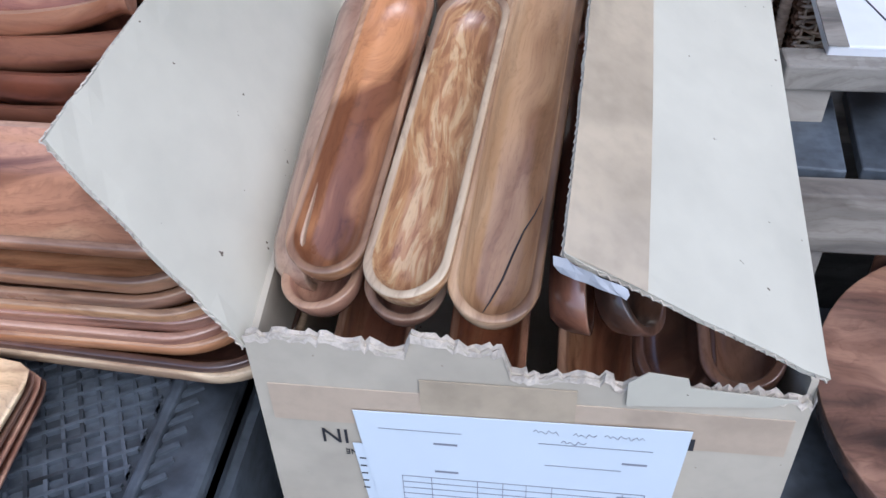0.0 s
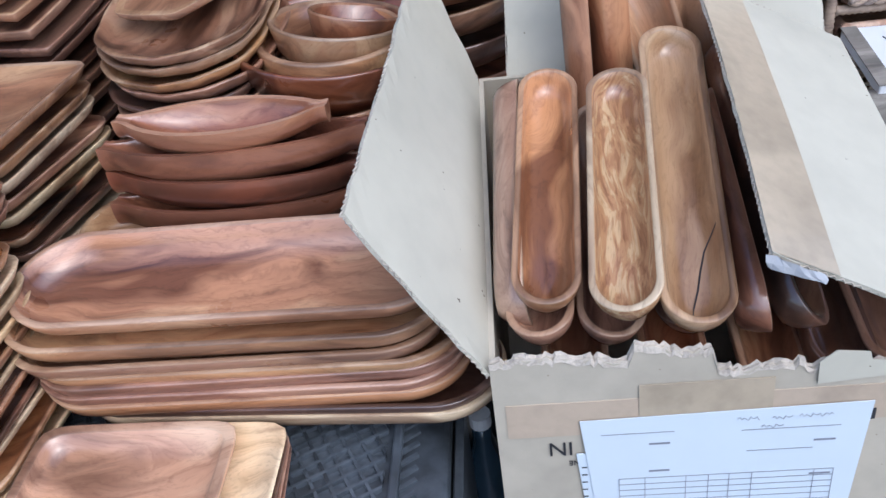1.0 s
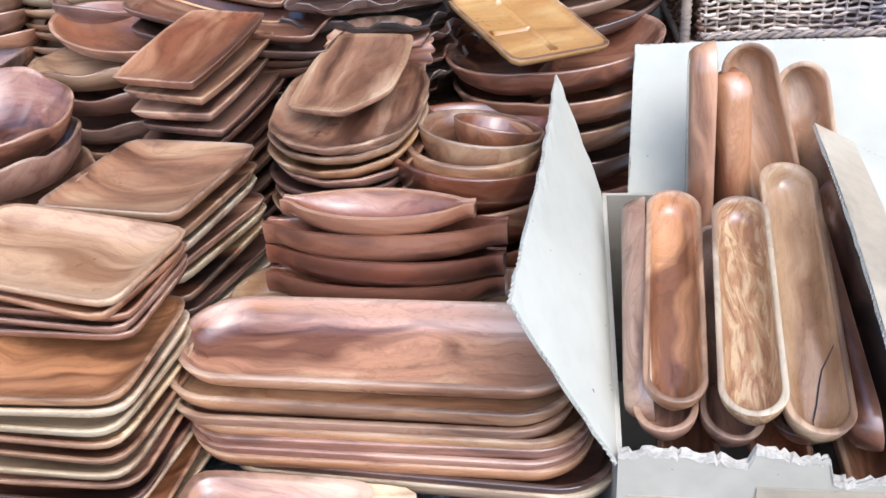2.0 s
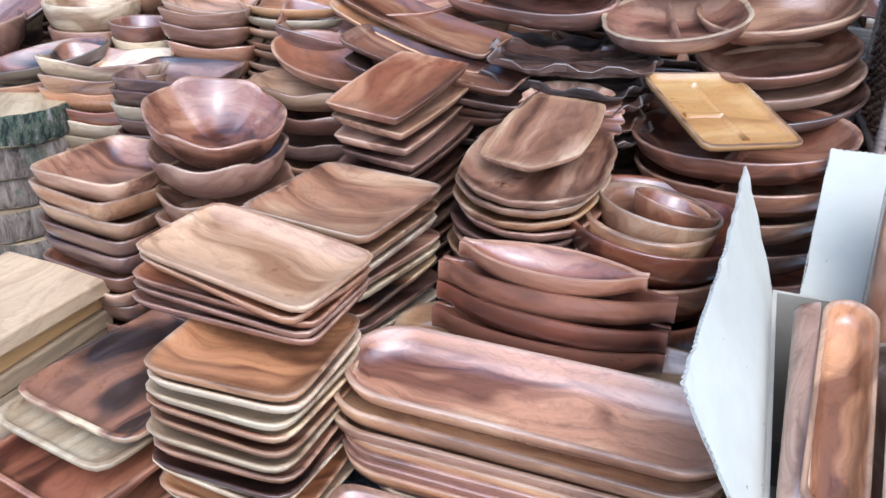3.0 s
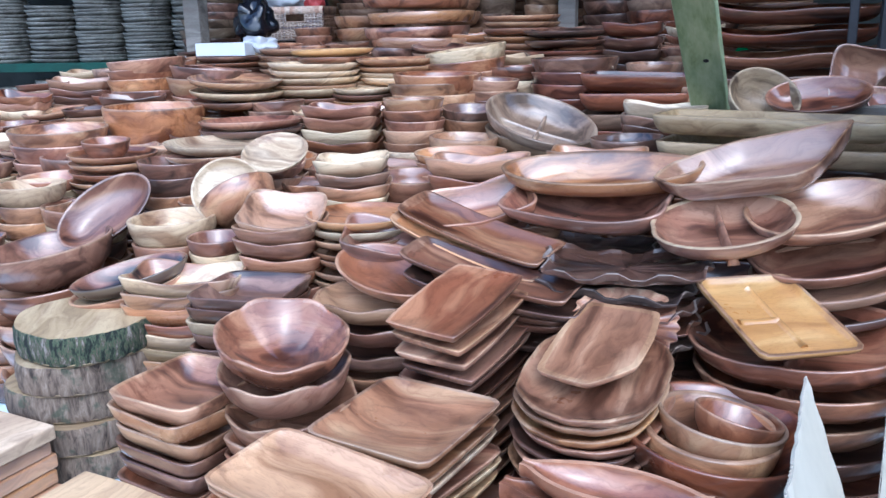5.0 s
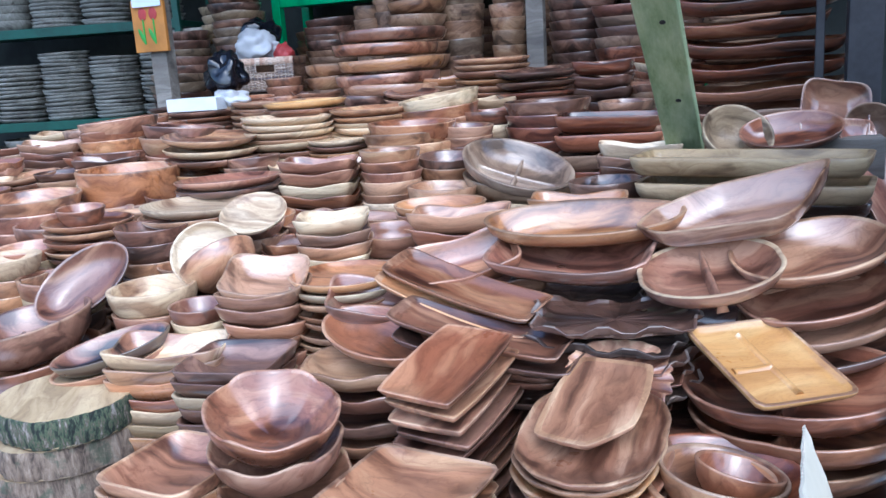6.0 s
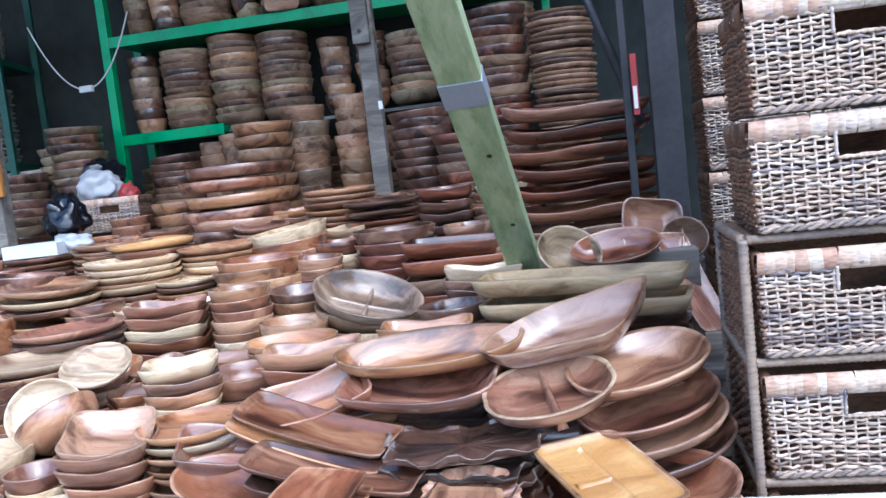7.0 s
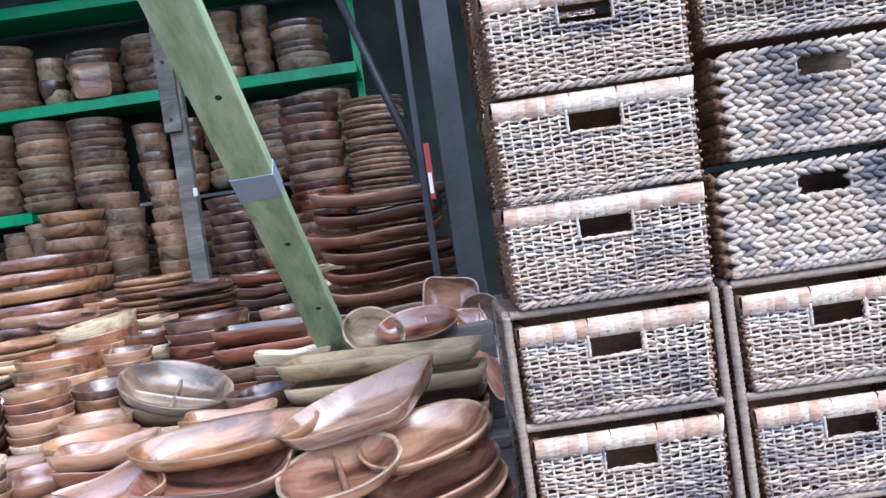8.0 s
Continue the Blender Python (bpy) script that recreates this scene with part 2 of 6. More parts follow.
ORANGE = plain("orange_stained_board", (0.50, 0.21, 0.035), 0.45, 30, 0.25)
CORD = plain("white_cord", (0.65, 0.65, 0.63), 0.6, 60, 0.1)
SILVERTAPE = plain("grey_cloth_tape", (0.33, 0.38, 0.42), 0.45, 90, 0.15)
BLUEBOTTLE = plain("blue_tinted_plastic", (0.025, 0.05, 0.075), 0.15, 40, 0.3, coat=0.6)


def pale_green_timber():
    m, nt, bs = node_mat("faded_green_painted_timber")
    v = mapped(nt, (22, 90, 7), False)
    a = add(nt, "ShaderNodeTexNoise", Scale=1.0, Detail=6.0, Roughness=0.7)
    nt.links.new(v, a.inputs["Vector"])
    r = ramp(nt, a.outputs["Fac"], [(0.3, (0.25, 0.33, 0.15)), (0.45, (0.42, 0.52, 0.28)), (0.62, (0.52, 0.61, 0.37)), (0.75, (0.60, 0.63, 0.48))])
    v2 = mapped(nt, (14, 14, 3.5), False)
    g = add(nt, "ShaderNodeTexNoise", Scale=1.0, Detail=5.0, Roughness=0.65)
    nt.links.new(v2, g.inputs["Vector"])
    k = ramp(nt, g.outputs["Fac"], [(0.46, (0, 0, 0)), (0.66, (0.8, 0.8, 0.8))])
    nt.links.new(mixed(nt, r.outputs["Color"], (0.22, 0.32, 0.15), k.outputs["Color"]), bs.inputs["Base Color"])
    bs.inputs["Roughness"].default_value = 0.75
    bump(nt, bs, a.outputs["Fac"], 0.5, 0.002)
    return m


def furrowed():
    m, nt, bs = node_mat("furrowed_grey_bark")
    v = mapped(nt, (70, 70, 16))
    a = add(nt, "ShaderNodeTexNoise", Scale=1.0, Detail=6.0, Roughness=0.75, Distortion=0.6)
    nt.links.new(v, a.inputs["Vector"])
    r = ramp(nt, a.outputs["Fac"], [(0.32, (0.03, 0.022, 0.016)), (0.42, (0.12, 0.086, 0.062)), (0.56, (0.24, 0.18, 0.13)), (0.72, (0.38, 0.31, 0.24))])
    v2 = mapped(nt, (24, 24, 24))
    b = add(nt, "ShaderNodeTexNoise", Scale=1.0, Detail=4.0, Roughness=0.6)
    nt.links.new(v2, b.inputs["Vector"])
    k = ramp(nt, b.outputs["Fac"], [(0.54, (0, 0, 0)), (0.64, (0.7, 0.7, 0.7))])
    nt.links.new(mixed(nt, r.outputs["Color"], (0.05, 0.075, 0.045), k.outputs["Color"]), bs.inputs["Base Color"])
    bs.inputs["Roughness"].default_value = 0.95
    bump(nt, bs, a.outputs["Fac"], 1.0, 0.006)
    return m


BARK = furrowed()


def mossy():
    m, nt, bs = node_mat("mossy_bark")
    v = mapped(nt, (75, 75, 24))
    a = add(nt, "ShaderNodeTexNoise", Scale=1.0, Detail=6.0, Roughness=0.75)
    nt.links.new(v, a.inputs["Vector"])
    r = ramp(nt, a.outputs["Fac"], [(0.40, (0.010, 0.012, 0.010)), (0.46, (0.03, 0.042, 0.026)), (0.51, (0.09, 0.115, 0.06)), (0.55, (0.08, 0.06, 0.042)), (0.62, (0.27, 0.24, 0.20))])
    nt.links.new(r.outputs["Color"], bs.inputs["Base Color"])
    bs.inputs["Roughness"].default_value = 0.9
    bump(nt, bs, a.outputs["Fac"], 1.0, 0.004)
    return m


def wicker(name, pale, tan, dark, lowdark):
    """Straw strands: every strand its own shade, with a bluish dark dye band at places."""
    m, nt, bs = node_mat(name)
    geo = nt.nodes.new("ShaderNodeNewGeometry")
    r = ramp(nt, geo.outputs["Random Per Island"], [(0.0, tan), (0.12, pale), (0.3, tan), (0.42, pale), (0.55, lowdark), (0.62, pale), (0.8, tan), (0.9, pale), (1.0, dark)])
    v = mapped(nt, (3.5, 3.5, 9))
    a = add(nt, "ShaderNodeTexNoise", Scale=1.0, Detail=4.0, Roughness=0.6)
    nt.links.new(v, a.inputs["Vector"])
    k = ramp(nt, a.outputs["Fac"], [(0.52, (0, 0, 0)), (0.68, (1, 1, 1))])
    col = mixed(nt, r.outputs["Color"], lowdark, k.outputs["Color"])
    v2 = mapped(nt, (60, 60, 200))
    b = add(nt, "ShaderNodeTexNoise", Scale=1.0, Detail=3.0)
    nt.links.new(v2, b.inputs["Vector"])
    s = ramp(nt, b.outputs["Fac"], [(0.3, (0.5, 0.46, 0.44)), (0.6, (1.05, 1.03, 1.0))])
    nt.links.new(mixed(nt, col, s.outputs["Color"], 0.8, "MULTIPLY"), bs.inputs["Base Color"])
    bs.inputs["Roughness"].default_value = 0.65
    bump(nt, bs, b.outputs["Fac"], 0.4, 0.001)
    return m


MOSS = mossy()
GREENTIMBER = pale_green_timber()
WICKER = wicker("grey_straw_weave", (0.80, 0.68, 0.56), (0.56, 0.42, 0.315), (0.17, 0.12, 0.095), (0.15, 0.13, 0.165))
# Brown straw with shade put into its colour, for sides, backs and bottoms.
WICKERSHADE = wicker("shaded_brown_straw_weave", (0.34, 0.20, 0.12), (0.23, 0.115, 0.065), (0.11, 0.06, 0.038), (0.10, 0.06, 0.045))
PLAIT = wicker("dark_plaited_straw", (0.66, 0.55, 0.45), (0.43, 0.325, 0.24), (0.13, 0.095, 0.08), (0.10, 0.09, 0.105))
WRAP = wicker("wrapped_leaf_rim", (0.66, 0.49, 0.37), (0.50, 0.29, 0.195), (0.33, 0.175, 0.115), (0.72, 0.61, 0.50))
FRAMECORD = wicker("bound_cord", (0.46, 0.355, 0.27), (0.28, 0.21, 0.155), (0.16, 0.115, 0.09), (0.20, 0.17, 0.16))


# ---- mesh tools ----
def mesh_from(bm, name, smooth=False):
    me = bpy.data.meshes.new(name)
    bm.normal_update()
    bm.to_mesh(me)
    bm.free()
    if smooth:
        for p in me.polygons:
            p.use_smooth = True
    return me


def part(name, bm, material, parent, label="", smooth=False, m=None):
    ob = new(name, mesh_from(bm, name, smooth))
    ob.data.materials.append(material)
    ob.parent = parent
    if m is not None:
        ob.matrix_basis = m
    if label:
        ob["label"] = label
    return ob


def base_of(name, m, label, category, group="", kind=""):
    ob = new(name)
    ob.empty_display_size = 0.05
    ob.matrix_basis = m
    return tagged(ob, label, category, group, kind)


def solid(name, bm, material, m, label, category, group="", kind="", smooth=False):
    ob = new(name, mesh_from(bm, name, smooth))
    ob.data.materials.append(material)
    ob.matrix_basis = m
    return tagged(ob, label, category, group, kind)


def box(bm, x0, x1, y0, y1, z0, z1, bevel=0.0, m=None):
    vs = [bm.verts.new(Vector((x, y, z))) for x in (x0, x1) for y in (y0, y1) for z in (z0, z1)]
    fs = [bm.faces.new([vs[i] for i in q]) for q in ((0, 1, 3, 2), (4, 6, 7, 5), (0, 4, 5, 1), (2, 3, 7, 6), (0, 2, 6, 4), (1, 5, 7, 3))]
    if bevel:
        es = list({e for f in fs for e in f.edges})
        got = bmesh.ops.bevel(bm, geom=es, offset=bevel, segments=2, affect="EDGES", profile=0.5)
        vs = list({v for v in vs if v.is_valid} | {v for f in got["faces"] for v in f.verts})
    if m is not None:
        bmesh.ops.transform(bm, matrix=m, verts=[v for v in vs if v.is_valid])
    return bm


def boxed(*a, **k):
    return box(bmesh.new(), *a, **k)


def tube(bm, pts, r, sides=5, caps=True):
    """A tube along pts; r one radius or one for each point."""
    rings = []
    n = len(pts)
    for i, p in enumerate(pts):
        p = Vector(p)
        d = (Vector(pts[min(i + 1, n - 1)]) - Vector(pts[max(i - 1, 0)])).normalized()
        u = d.cross(Vector((0.13, 0.31, 0.94))).normalized()
        w = d.cross(u)
        rad = r[i] if isinstance(r, (list, tuple)) else r
        rings.append([bm.verts.new(p + rad * (math.cos(a) * u + math.sin(a) * w)) for a in (2 * math.pi * k / sides for k in range(sides))])
    for a, b in zip(rings, rings[1:]):
        for k in range(sides):
            bm.faces.new((a[k], a[(k + 1) % sides], b[(k + 1) % sides], b[k]))
    if caps:
        bm.faces.new(rings[0][::-1]), bm.faces.new(rings[-1])
    return bm


def slab(bm, poly, thick, m=None):
    """A flat piece of any outline, with thickness along z below it."""
    top = [bm.verts.new((x, y, 0)) for x, y in poly]
    low = [bm.verts.new((x, y, -thick)) for x, y in poly]
    n = len(poly)
    bm.faces.new(top), bm.faces.new(low[::-1])
    for i in range(n):
        bm.faces.new((top[i], low[i], low[(i + 1) % n], top[(i + 1) % n]))
    if m is not None:
        bmesh.ops.transform(bm, matrix=m, verts=top + low)
    return bm


# ---- wooden ware ----
def rounded(power):
    """A superellipse, from an ellipse (2) to a rounded rectangle (8)."""
    def f(a):
        c, s = math.cos(a), math.sin(a)
        k = (abs(c) ** power + abs(s) ** power) ** (-1 / power)
        return c * k, s * k
    return f


def petals(n, depth, turn=0.0, power=0.6):
    def f(a):
        k = 1 - depth + depth * abs(math.cos(n * (a + turn) / 2)) ** power
        return math.cos(a) * k, math.sin(a) * k
    return f


def ruffle(n, depth, power=2.6):
    base = rounded(power)

    def f(a):
        x, y = base(a)
        k = 1 - depth * (0.5 + 0.5 * math.cos(n * a))
        return x * k, y * k
    return f


def teeth(a):
    """A saw of straight flanks between -1 and 1."""
    return abs((a / math.pi) % 2 - 1) * 2 - 1


def zigzag(n, depth, power):
    base = rounded(power)

    def f(a):
        x, y = base(a)
        k = 1 - depth * (0.5 + 0.5 * teeth(n * a)) * (0.75 + 0.25 * math.sin(2.3 * a))
        return x * k, y * k
    return f


def shield(a):
    c, s = math.cos(a), math.sin(a)
    k = (abs(c) ** 9 + abs(s) ** 9) ** (-1 / 9)
    x, y = c * k, s * k
    return x, y * (1 - 0.30 * max(0, x) ** 2 - 0.14 * max(0, -x) ** 2)


def capsule_ring(ratio, n):
    """Evenly spread points round a strip with half-round ends, one unit from the middle to either side."""
    flat = 2 * (ratio - 1)
    total = 2 * flat + 2 * math.pi
    out = []
    for i in range(n):
        d = total * (i + 0.5) / n
        if d < flat:
            p = (-(ratio - 1) + d, -1)
        elif d < flat + math.pi:
            a = d - flat - math.pi / 2
            p = (ratio - 1 + math.cos(a), math.sin(a))
        elif d < 2 * flat + math.pi:
            p = (ratio - 1 - (d - flat - math.pi), 1)
        else:
            a = d - 2 * flat - math.pi + math.pi / 2
            p = (-(ratio - 1) + math.cos(a), math.sin(a))
        out.append((p[0] / ratio, p[1]))
    return out


def cut_corners(corners, rounds=3, keep=0.2):
    """A closed outline through the corners, each rounded by cutting it again and again."""
    pts = [Vector(p) for p in corners]
    for r in range(rounds):
        k = keep if r == 0 else 0.25
        pts = [q for a, b in zip(pts, pts[1:] + pts[:1]) for q in (a.lerp(b, k), a.lerp(b, 1 - k))]
    out = []
    for a, b in zip(pts, pts[1:] + pts[:1]):
        n = max(1, int((b - a).length / 0.16))
        out += [tuple(a.lerp(b, i / n)) for i in range(n)]
    return out


DISHES = {}


def boat(key, length, width, high, nub=0.015, end=0.026, wall=0.010, sheer=0.006, n=30):
    """A carved boat on a curved keel: its hull thins out towards two blunt solid ends."""
    bm = bmesh.new()
    rows = []
    m = 9
    for i in range(n + 1):
        u = -1 + 2 * i / n
        k = min(1.0, abs(u))
        half = nub + (width / 2 - nub) * max(0.0, 1 - (k / 0.9) ** 2.1) ** 0.85
        keel = (high - end) * min(1.0, k / 0.9) ** 2.2
        rim = high + sheer * k ** 4
        inner = max(0.0, 1 - (k / 0.88) ** 4)
        low_in = rim - 0.0015 - (rim - keel - wall) * inner ** 0.7
        hw = max(half - wall, half * 0.45)
        row = []
        for j in range(m):
            a = math.pi * j / (m - 1)
            c, q = math.cos(a), math.sin(a)
            row.append(bm.verts.new((u * length / 2, -math.copysign(abs(c) ** 1.05, c) * half, rim - (rim - keel) * q ** 0.8)))
        for j in range(m):
            a = math.pi * (1 - j / (m - 1))
            c, q = math.cos(a), math.sin(a)
            row.append(bm.verts.new((u * length / 2, -math.copysign(abs(c) ** 0.8, c) * hw, rim - 0.0005 - (rim - low_in) * q ** 0.9)))
        rows.append(row)
    for a, b in zip(rows, rows[1:]):
        for j in range(2 * m):
            bm.faces.new((a[j], b[j], b[(j + 1) % (2 * m)], a[(j + 1) % (2 * m)]))
    bm.faces.new(rows[0]), bm.faces.new(rows[-1][::-1])
    bmesh.ops.recalc_face_normals(bm, faces=bm.faces)
    me = mesh_from(bm, key, True)
    me.set_sharp_from_angle(angle=radians(50))
    DISHES[key] = (me, high)
    return key


def dish(key, shape, length, width, high, lean=0.02, wall=0.006, floor=0.007, n=64, wave=None, ridges=(), warp=0.0, soft=0.0):
    """A hollowed dish, its foot at z = 0: length along x, width along y; lean: how far the foot stands inside the rim; wave(angle): a rise of the rim.
    ridges: partitions (x0, y0, x1, y1, height) carved inside."""
    bm = bmesh.new()
    pts = shape if isinstance(shape, list) else [shape(2 * math.pi * (i + 0.5) / n) for i in range(n)]
    n = len(pts)
    f, h = floor, high
    prof = [(lean, 0), (lean * 0.55, h * 0.18), (lean * 0.2, h * 0.5), (0.0, h * 0.955), (wall * 0.1, h * 0.99), (wall * 0.22, h), (wall * 0.8, h), (wall, h * 0.97),
            (wall + lean * 0.2, f + (h - f) * 0.5), (wall + lean * 0.55, f + (h - f) * 0.16), (wall + lean * 1.05, f + (h - f) * 0.02), (wall + lean * 1.5 + min(length, width) * 0.06, f)]
    if soft:
        # no inner step: the hollow runs down in one sweep to its middle
        deep = soft * min(length, width) / 2
        prof = prof[:7] + [(wall + deep * k, f + (h * 0.985 - f) * (1 - k) ** 2.1) for k in (0.03, 0.1, 0.2, 0.32, 0.46, 0.62, 0.8, 1.0)]
    rings = []
    for d, z in prof:
        sx, sy = max(1 - 2 * d / length, 0.05), max(1 - 2 * d / width, 0.05)
        ring = []
        for i, (x, y) in enumerate(pts):
            a = math.atan2(y, x)
            lift = wave(a) * (z / h) if wave else 0.0
            px, py = x * sx * length / 2, y * sy * width / 2
            lift += warp * ((2 * px / length) ** 2 - 0.5 * (2 * py / width) ** 2)
            ring.append(bm.verts.new((px, py, z + lift)))
        rings.append(ring)
    for a, b in zip(rings, rings[1:]):
        for k in range(n):
            bm.faces.new((a[k], a[(k + 1) % n], b[(k + 1) % n], b[k]))
    bm.faces.new(rings[0][::-1])
    mid = bm.verts.new((0, 0, f))
    for k in range(n):
        bm.faces.new((rings[-1][k], rings[-1][(k + 1) % n], mid))
    for x0, y0, x1, y1, hi in ridges:
        steps = 10
        d = Vector((x1 - x0, y1 - y0, 0))
        nn = Vector((-d.y, d.x, 0)).normalized()
        prev = None
        for i in range(steps + 1):
            p = Vector((x0, y0, f * 0.4)) + d * i / steps
            up = hi * (0.75 + 0.25 * (2 * i / steps - 1) ** 2)
            row = [bm.verts.new(p + nn * o + Vector((0, 0, z))) for o, z in ((-0.011, 0), (-0.006, up * 0.7), (-0.0025, up), (0.0025, up), (0.006, up * 0.7), (0.011, 0))]
            if prev:
                for k in range(5):
                    bm.faces.new((prev[k], row[k], row[k + 1], prev[k + 1]))
            if i in (0, steps):
                bm.faces.new(row if i else row[::-1])
            prev = row
    DISHES[key] = (mesh_from(bm, key, True), high)
    return key


WORDS = {RED: "red-brown", DEEP: "deep red-brown", ROSE: "rose-brown", HONEY: "honey-brown", AMBER: "amber-stained", CREAM: "pale cream", DARK: "dark brown", TWO: "dark-and-cream streaked",
         TAN: "tan", PALE: "pale tan", GREY: "dusty grey", OLIVE: "olive-brown", DUSK: "dusty olive", FLECK: "flecked amber", EBONY: "blackish", SHELFRED: "dull brown", BARE: "bare grey", ENDGRAIN: "sawn"}
SKINS = {}
# Grey-brown rim colour that paints edge highlights onto the dark zigzag trays.
RIMGLINT = wood("highlit_dark_rim_wood", (0.09, 0.06, 0.045), (0.22, 0.165, 0.13), (0.36, 0.29, 0.24), rough=0.5, coat=0.3)
EDGE = wood("worn_rim_wood", (0.15, 0.07, 0.033), (0.33, 0.18, 0.092), (0.50, 0.325, 0.19), rough=0.45, coat=0.4, contrast=1.2)


def put(key, material, m, name, what, category, group="", rim=None):
    """One dish of that shape and wood, at the pose m; the lacquer is worn off most rims, dark zigzag trays get a
    painted rim highlight.
    """
    rim = rim or (EDGE if material in (HONEY, TAN, ROSE, AMBER, PALE) else ROSE if material is RED else RIMGLINT if material is EBONY or key == "wavy_tray" else None)
    if (key, material, rim) not in SKINS:
        me = DISHES[key][0].copy()
        me.materials.clear()
        me.materials.append(material)
        if rim:
            me.materials.append(rim)
            top = DISHES[key][1] * 0.93
            for p in me.polygons:
                p.material_index = int(all(me.vertices[i].co.z > top for i in p.vertices))
        SKINS[key, material, rim] = me
    ob = new(name, SKINS[key, material, rim])
    ob.matrix_basis = m
    return tagged(ob, f"{WORDS[material]} wooden {what}", category, group)


rng = random.Random(7)


SPOTS = []


def stack(key, woods, x, y, top, base, step, turn, name, what, category, group, slip=0.006, twist=5.0, lean=(0.0, 0.0), drift=(0.0, 0.0)):
    """Dishes nested one in another, from the support at base up to the rim at top."""
    high = DISHES[key][1]
    SPOTS.append((x, y))
    n = max(1, round((top - high - base) / step) + 1)
    step = (top - high - base) / (n - 1) if n > 1 else 0.0
    for i in range(n):
        k = i / max(n - 1, 1)
        wood_here = woods[(n - 1 - i) % len(woods)] if i > n - 1 - len(woods) else rng.choice(woods)
        m = pose(x + rng.uniform(-slip, slip) + drift[0] * (k - 1), y + rng.uniform(-slip, slip) + drift[1] * (k - 1), base + 0.001 + (i + (rng.uniform(-0.12, 0.12) if 0 < i < n - 1 else 0)) * step,
                 lean[0] * k + rng.uniform(-1.5, 1.5), lean[1] * k + rng.uniform(-1.5, 1.5), turn + rng.uniform(-twist, twist))
        put(key, wood_here, m, name, what, category, group)


ELL = rounded(2)
dish("square_plate", rounded(7), 0.222, 0.222, 0.026, 0.03, 0.005, soft=0.42)
dish("wide_square_plate", rounded(11), 0.236, 0.236, 0.030, 0.036, 0.004, soft=0.75)
dish("rect_plate", rounded(10), 0.296, 0.172, 0.026, 0.030, 0.004, soft=0.6)
dish("slim_rect_plate", cut_corners([(-1, -0.93), (-0.3, -1), (0.3, -1), (1, -0.93), (1, 0.93), (0.3, 1), (-0.3, 1), (-1, 0.93)], 3, 0.06), 0.238, 0.158, 0.030, 0.034, 0.004, 0.021, soft=0.9)
dish("crate_plate", rounded(8), 0.235, 0.155, 0.026, 0.016, 0.012)
dish("square_bowl", rounded(7), 0.205, 0.205, 0.046, 0.03, 0.006, soft=0.5)
dish("small_square_bowl", rounded(5), 0.19, 0.19, 0.05, 0.04, 0.006, soft=0.6, wave=lambda a: 0.0045 * math.cos(4 * a + math.pi))
dish("round_bowl", ELL, 0.20, 0.20, 0.07, 0.045, 0.007, soft=0.7)
dish("small_bowl", ELL, 0.14, 0.14, 0.055, 0.03, 0.006, soft=0.7)
dish("mid_bowl", ELL, 0.30, 0.30, 0.085, 0.055, 0.008, soft=0.7)
dish("wide_bowl", ELL, 0.32, 0.32, 0.10, 0.07, 0.009, soft=0.7)
dish("drum_bowl", ELL, 0.36, 0.36, 0.15, 0.035, 0.012)
dish("low_bowl", ELL, 0.215, 0.215, 0.06, 0.02, 0.011)
dish("side_plate", ELL, 0.185, 0.185, 0.022, 0.025, 0.006)
dish("round_plate", ELL, 0.26, 0.26, 0.026, 0.035, 0.006)
dish("large_round_plate", ELL, 0.35, 0.35, 0.03, 0.045, 0.007)
dish("petal_bowl", petals(4, 0.04, 0.0, 0.8), 0.232, 0.232, 0.072, 0.05, 0.006, n=96, wave=lambda a: -0.006 * (1 - abs(math.cos(2 * a))) ** 4 + 0.0035 * math.cos(6 * a), soft=0.8, ridges=((-0.07, 0.0, 0.07, 0.0, 0.004), (0.0, -0.07, 0.0, 0.07, 0.004)))
dish("oval_dish", ELL, 0.27, 0.17, 0.045, 0.045, 0.006, soft=0.7)
dish("ruffled_plate", ruffle(13, 0.014), 0.285, 0.235, 0.034, 0.045, 0.006, n=91, wave=lambda a: 0.0025 * math.cos(5 * a), soft=0.7)
dish("shell_plate", ruffle(20, 0.07), 0.19, 0.18, 0.016, 0.02, 0.005, n=120, wave=lambda a: 0.002 * math.cos(20 * a), soft=0.9)
dish("paddle_plate", cut_corners([(1, -0.84), (1, 0.86), (0.2, 1.0), (-0.92, 0.9), (-1, -0.3), (-0.42, -1.02), (0.3, -1.0)], 3, 0.1), 0.25, 0.16, 0.017, 0.012, 0.004, 0.013, soft=0.9)
boat("boat_bowl", 0.345, 0.118, 0.056, nub=0.017, end=0.03)
boat("short_boat_bowl", 0.275, 0.115, 0.046, nub=0.012, end=0.02)
dish("long_oval_tray", capsule_ring(3.4, 120), 0.53, 0.155, 0.038, 0.024, 0.008)
dish("bread_tray", capsule_ring(4.9, 130), 0.36, 0.073, 0.034, 0.013, 0.007)
dish("wide_bread_tray", capsule_ring(5.8, 140), 0.44, 0.076, 0.036, 0.013, 0.008)
dish("long_platter", rounded(9), 0.33, 0.215, 0.024, 0.02, 0.008)
dish("wavy_tray", zigzag(11, 0.15, 5), 0.33, 0.23, 0.022, 0.03, 0.006, n=44, wave=lambda a: 0.010 * teeth(11 * a) + 0.005 * math.sin(3 * a), warp=0.012)
for p in DISHES["wavy_tray"][0].polygons:
    p.use_smooth = False
dish("ruffled_dish", ruffle(6, 0.03, 3), 0.22, 0.19, 0.045, 0.045, 0.007, n=78, wave=lambda a: 0.004 * math.cos(6 * a), soft=0.6)
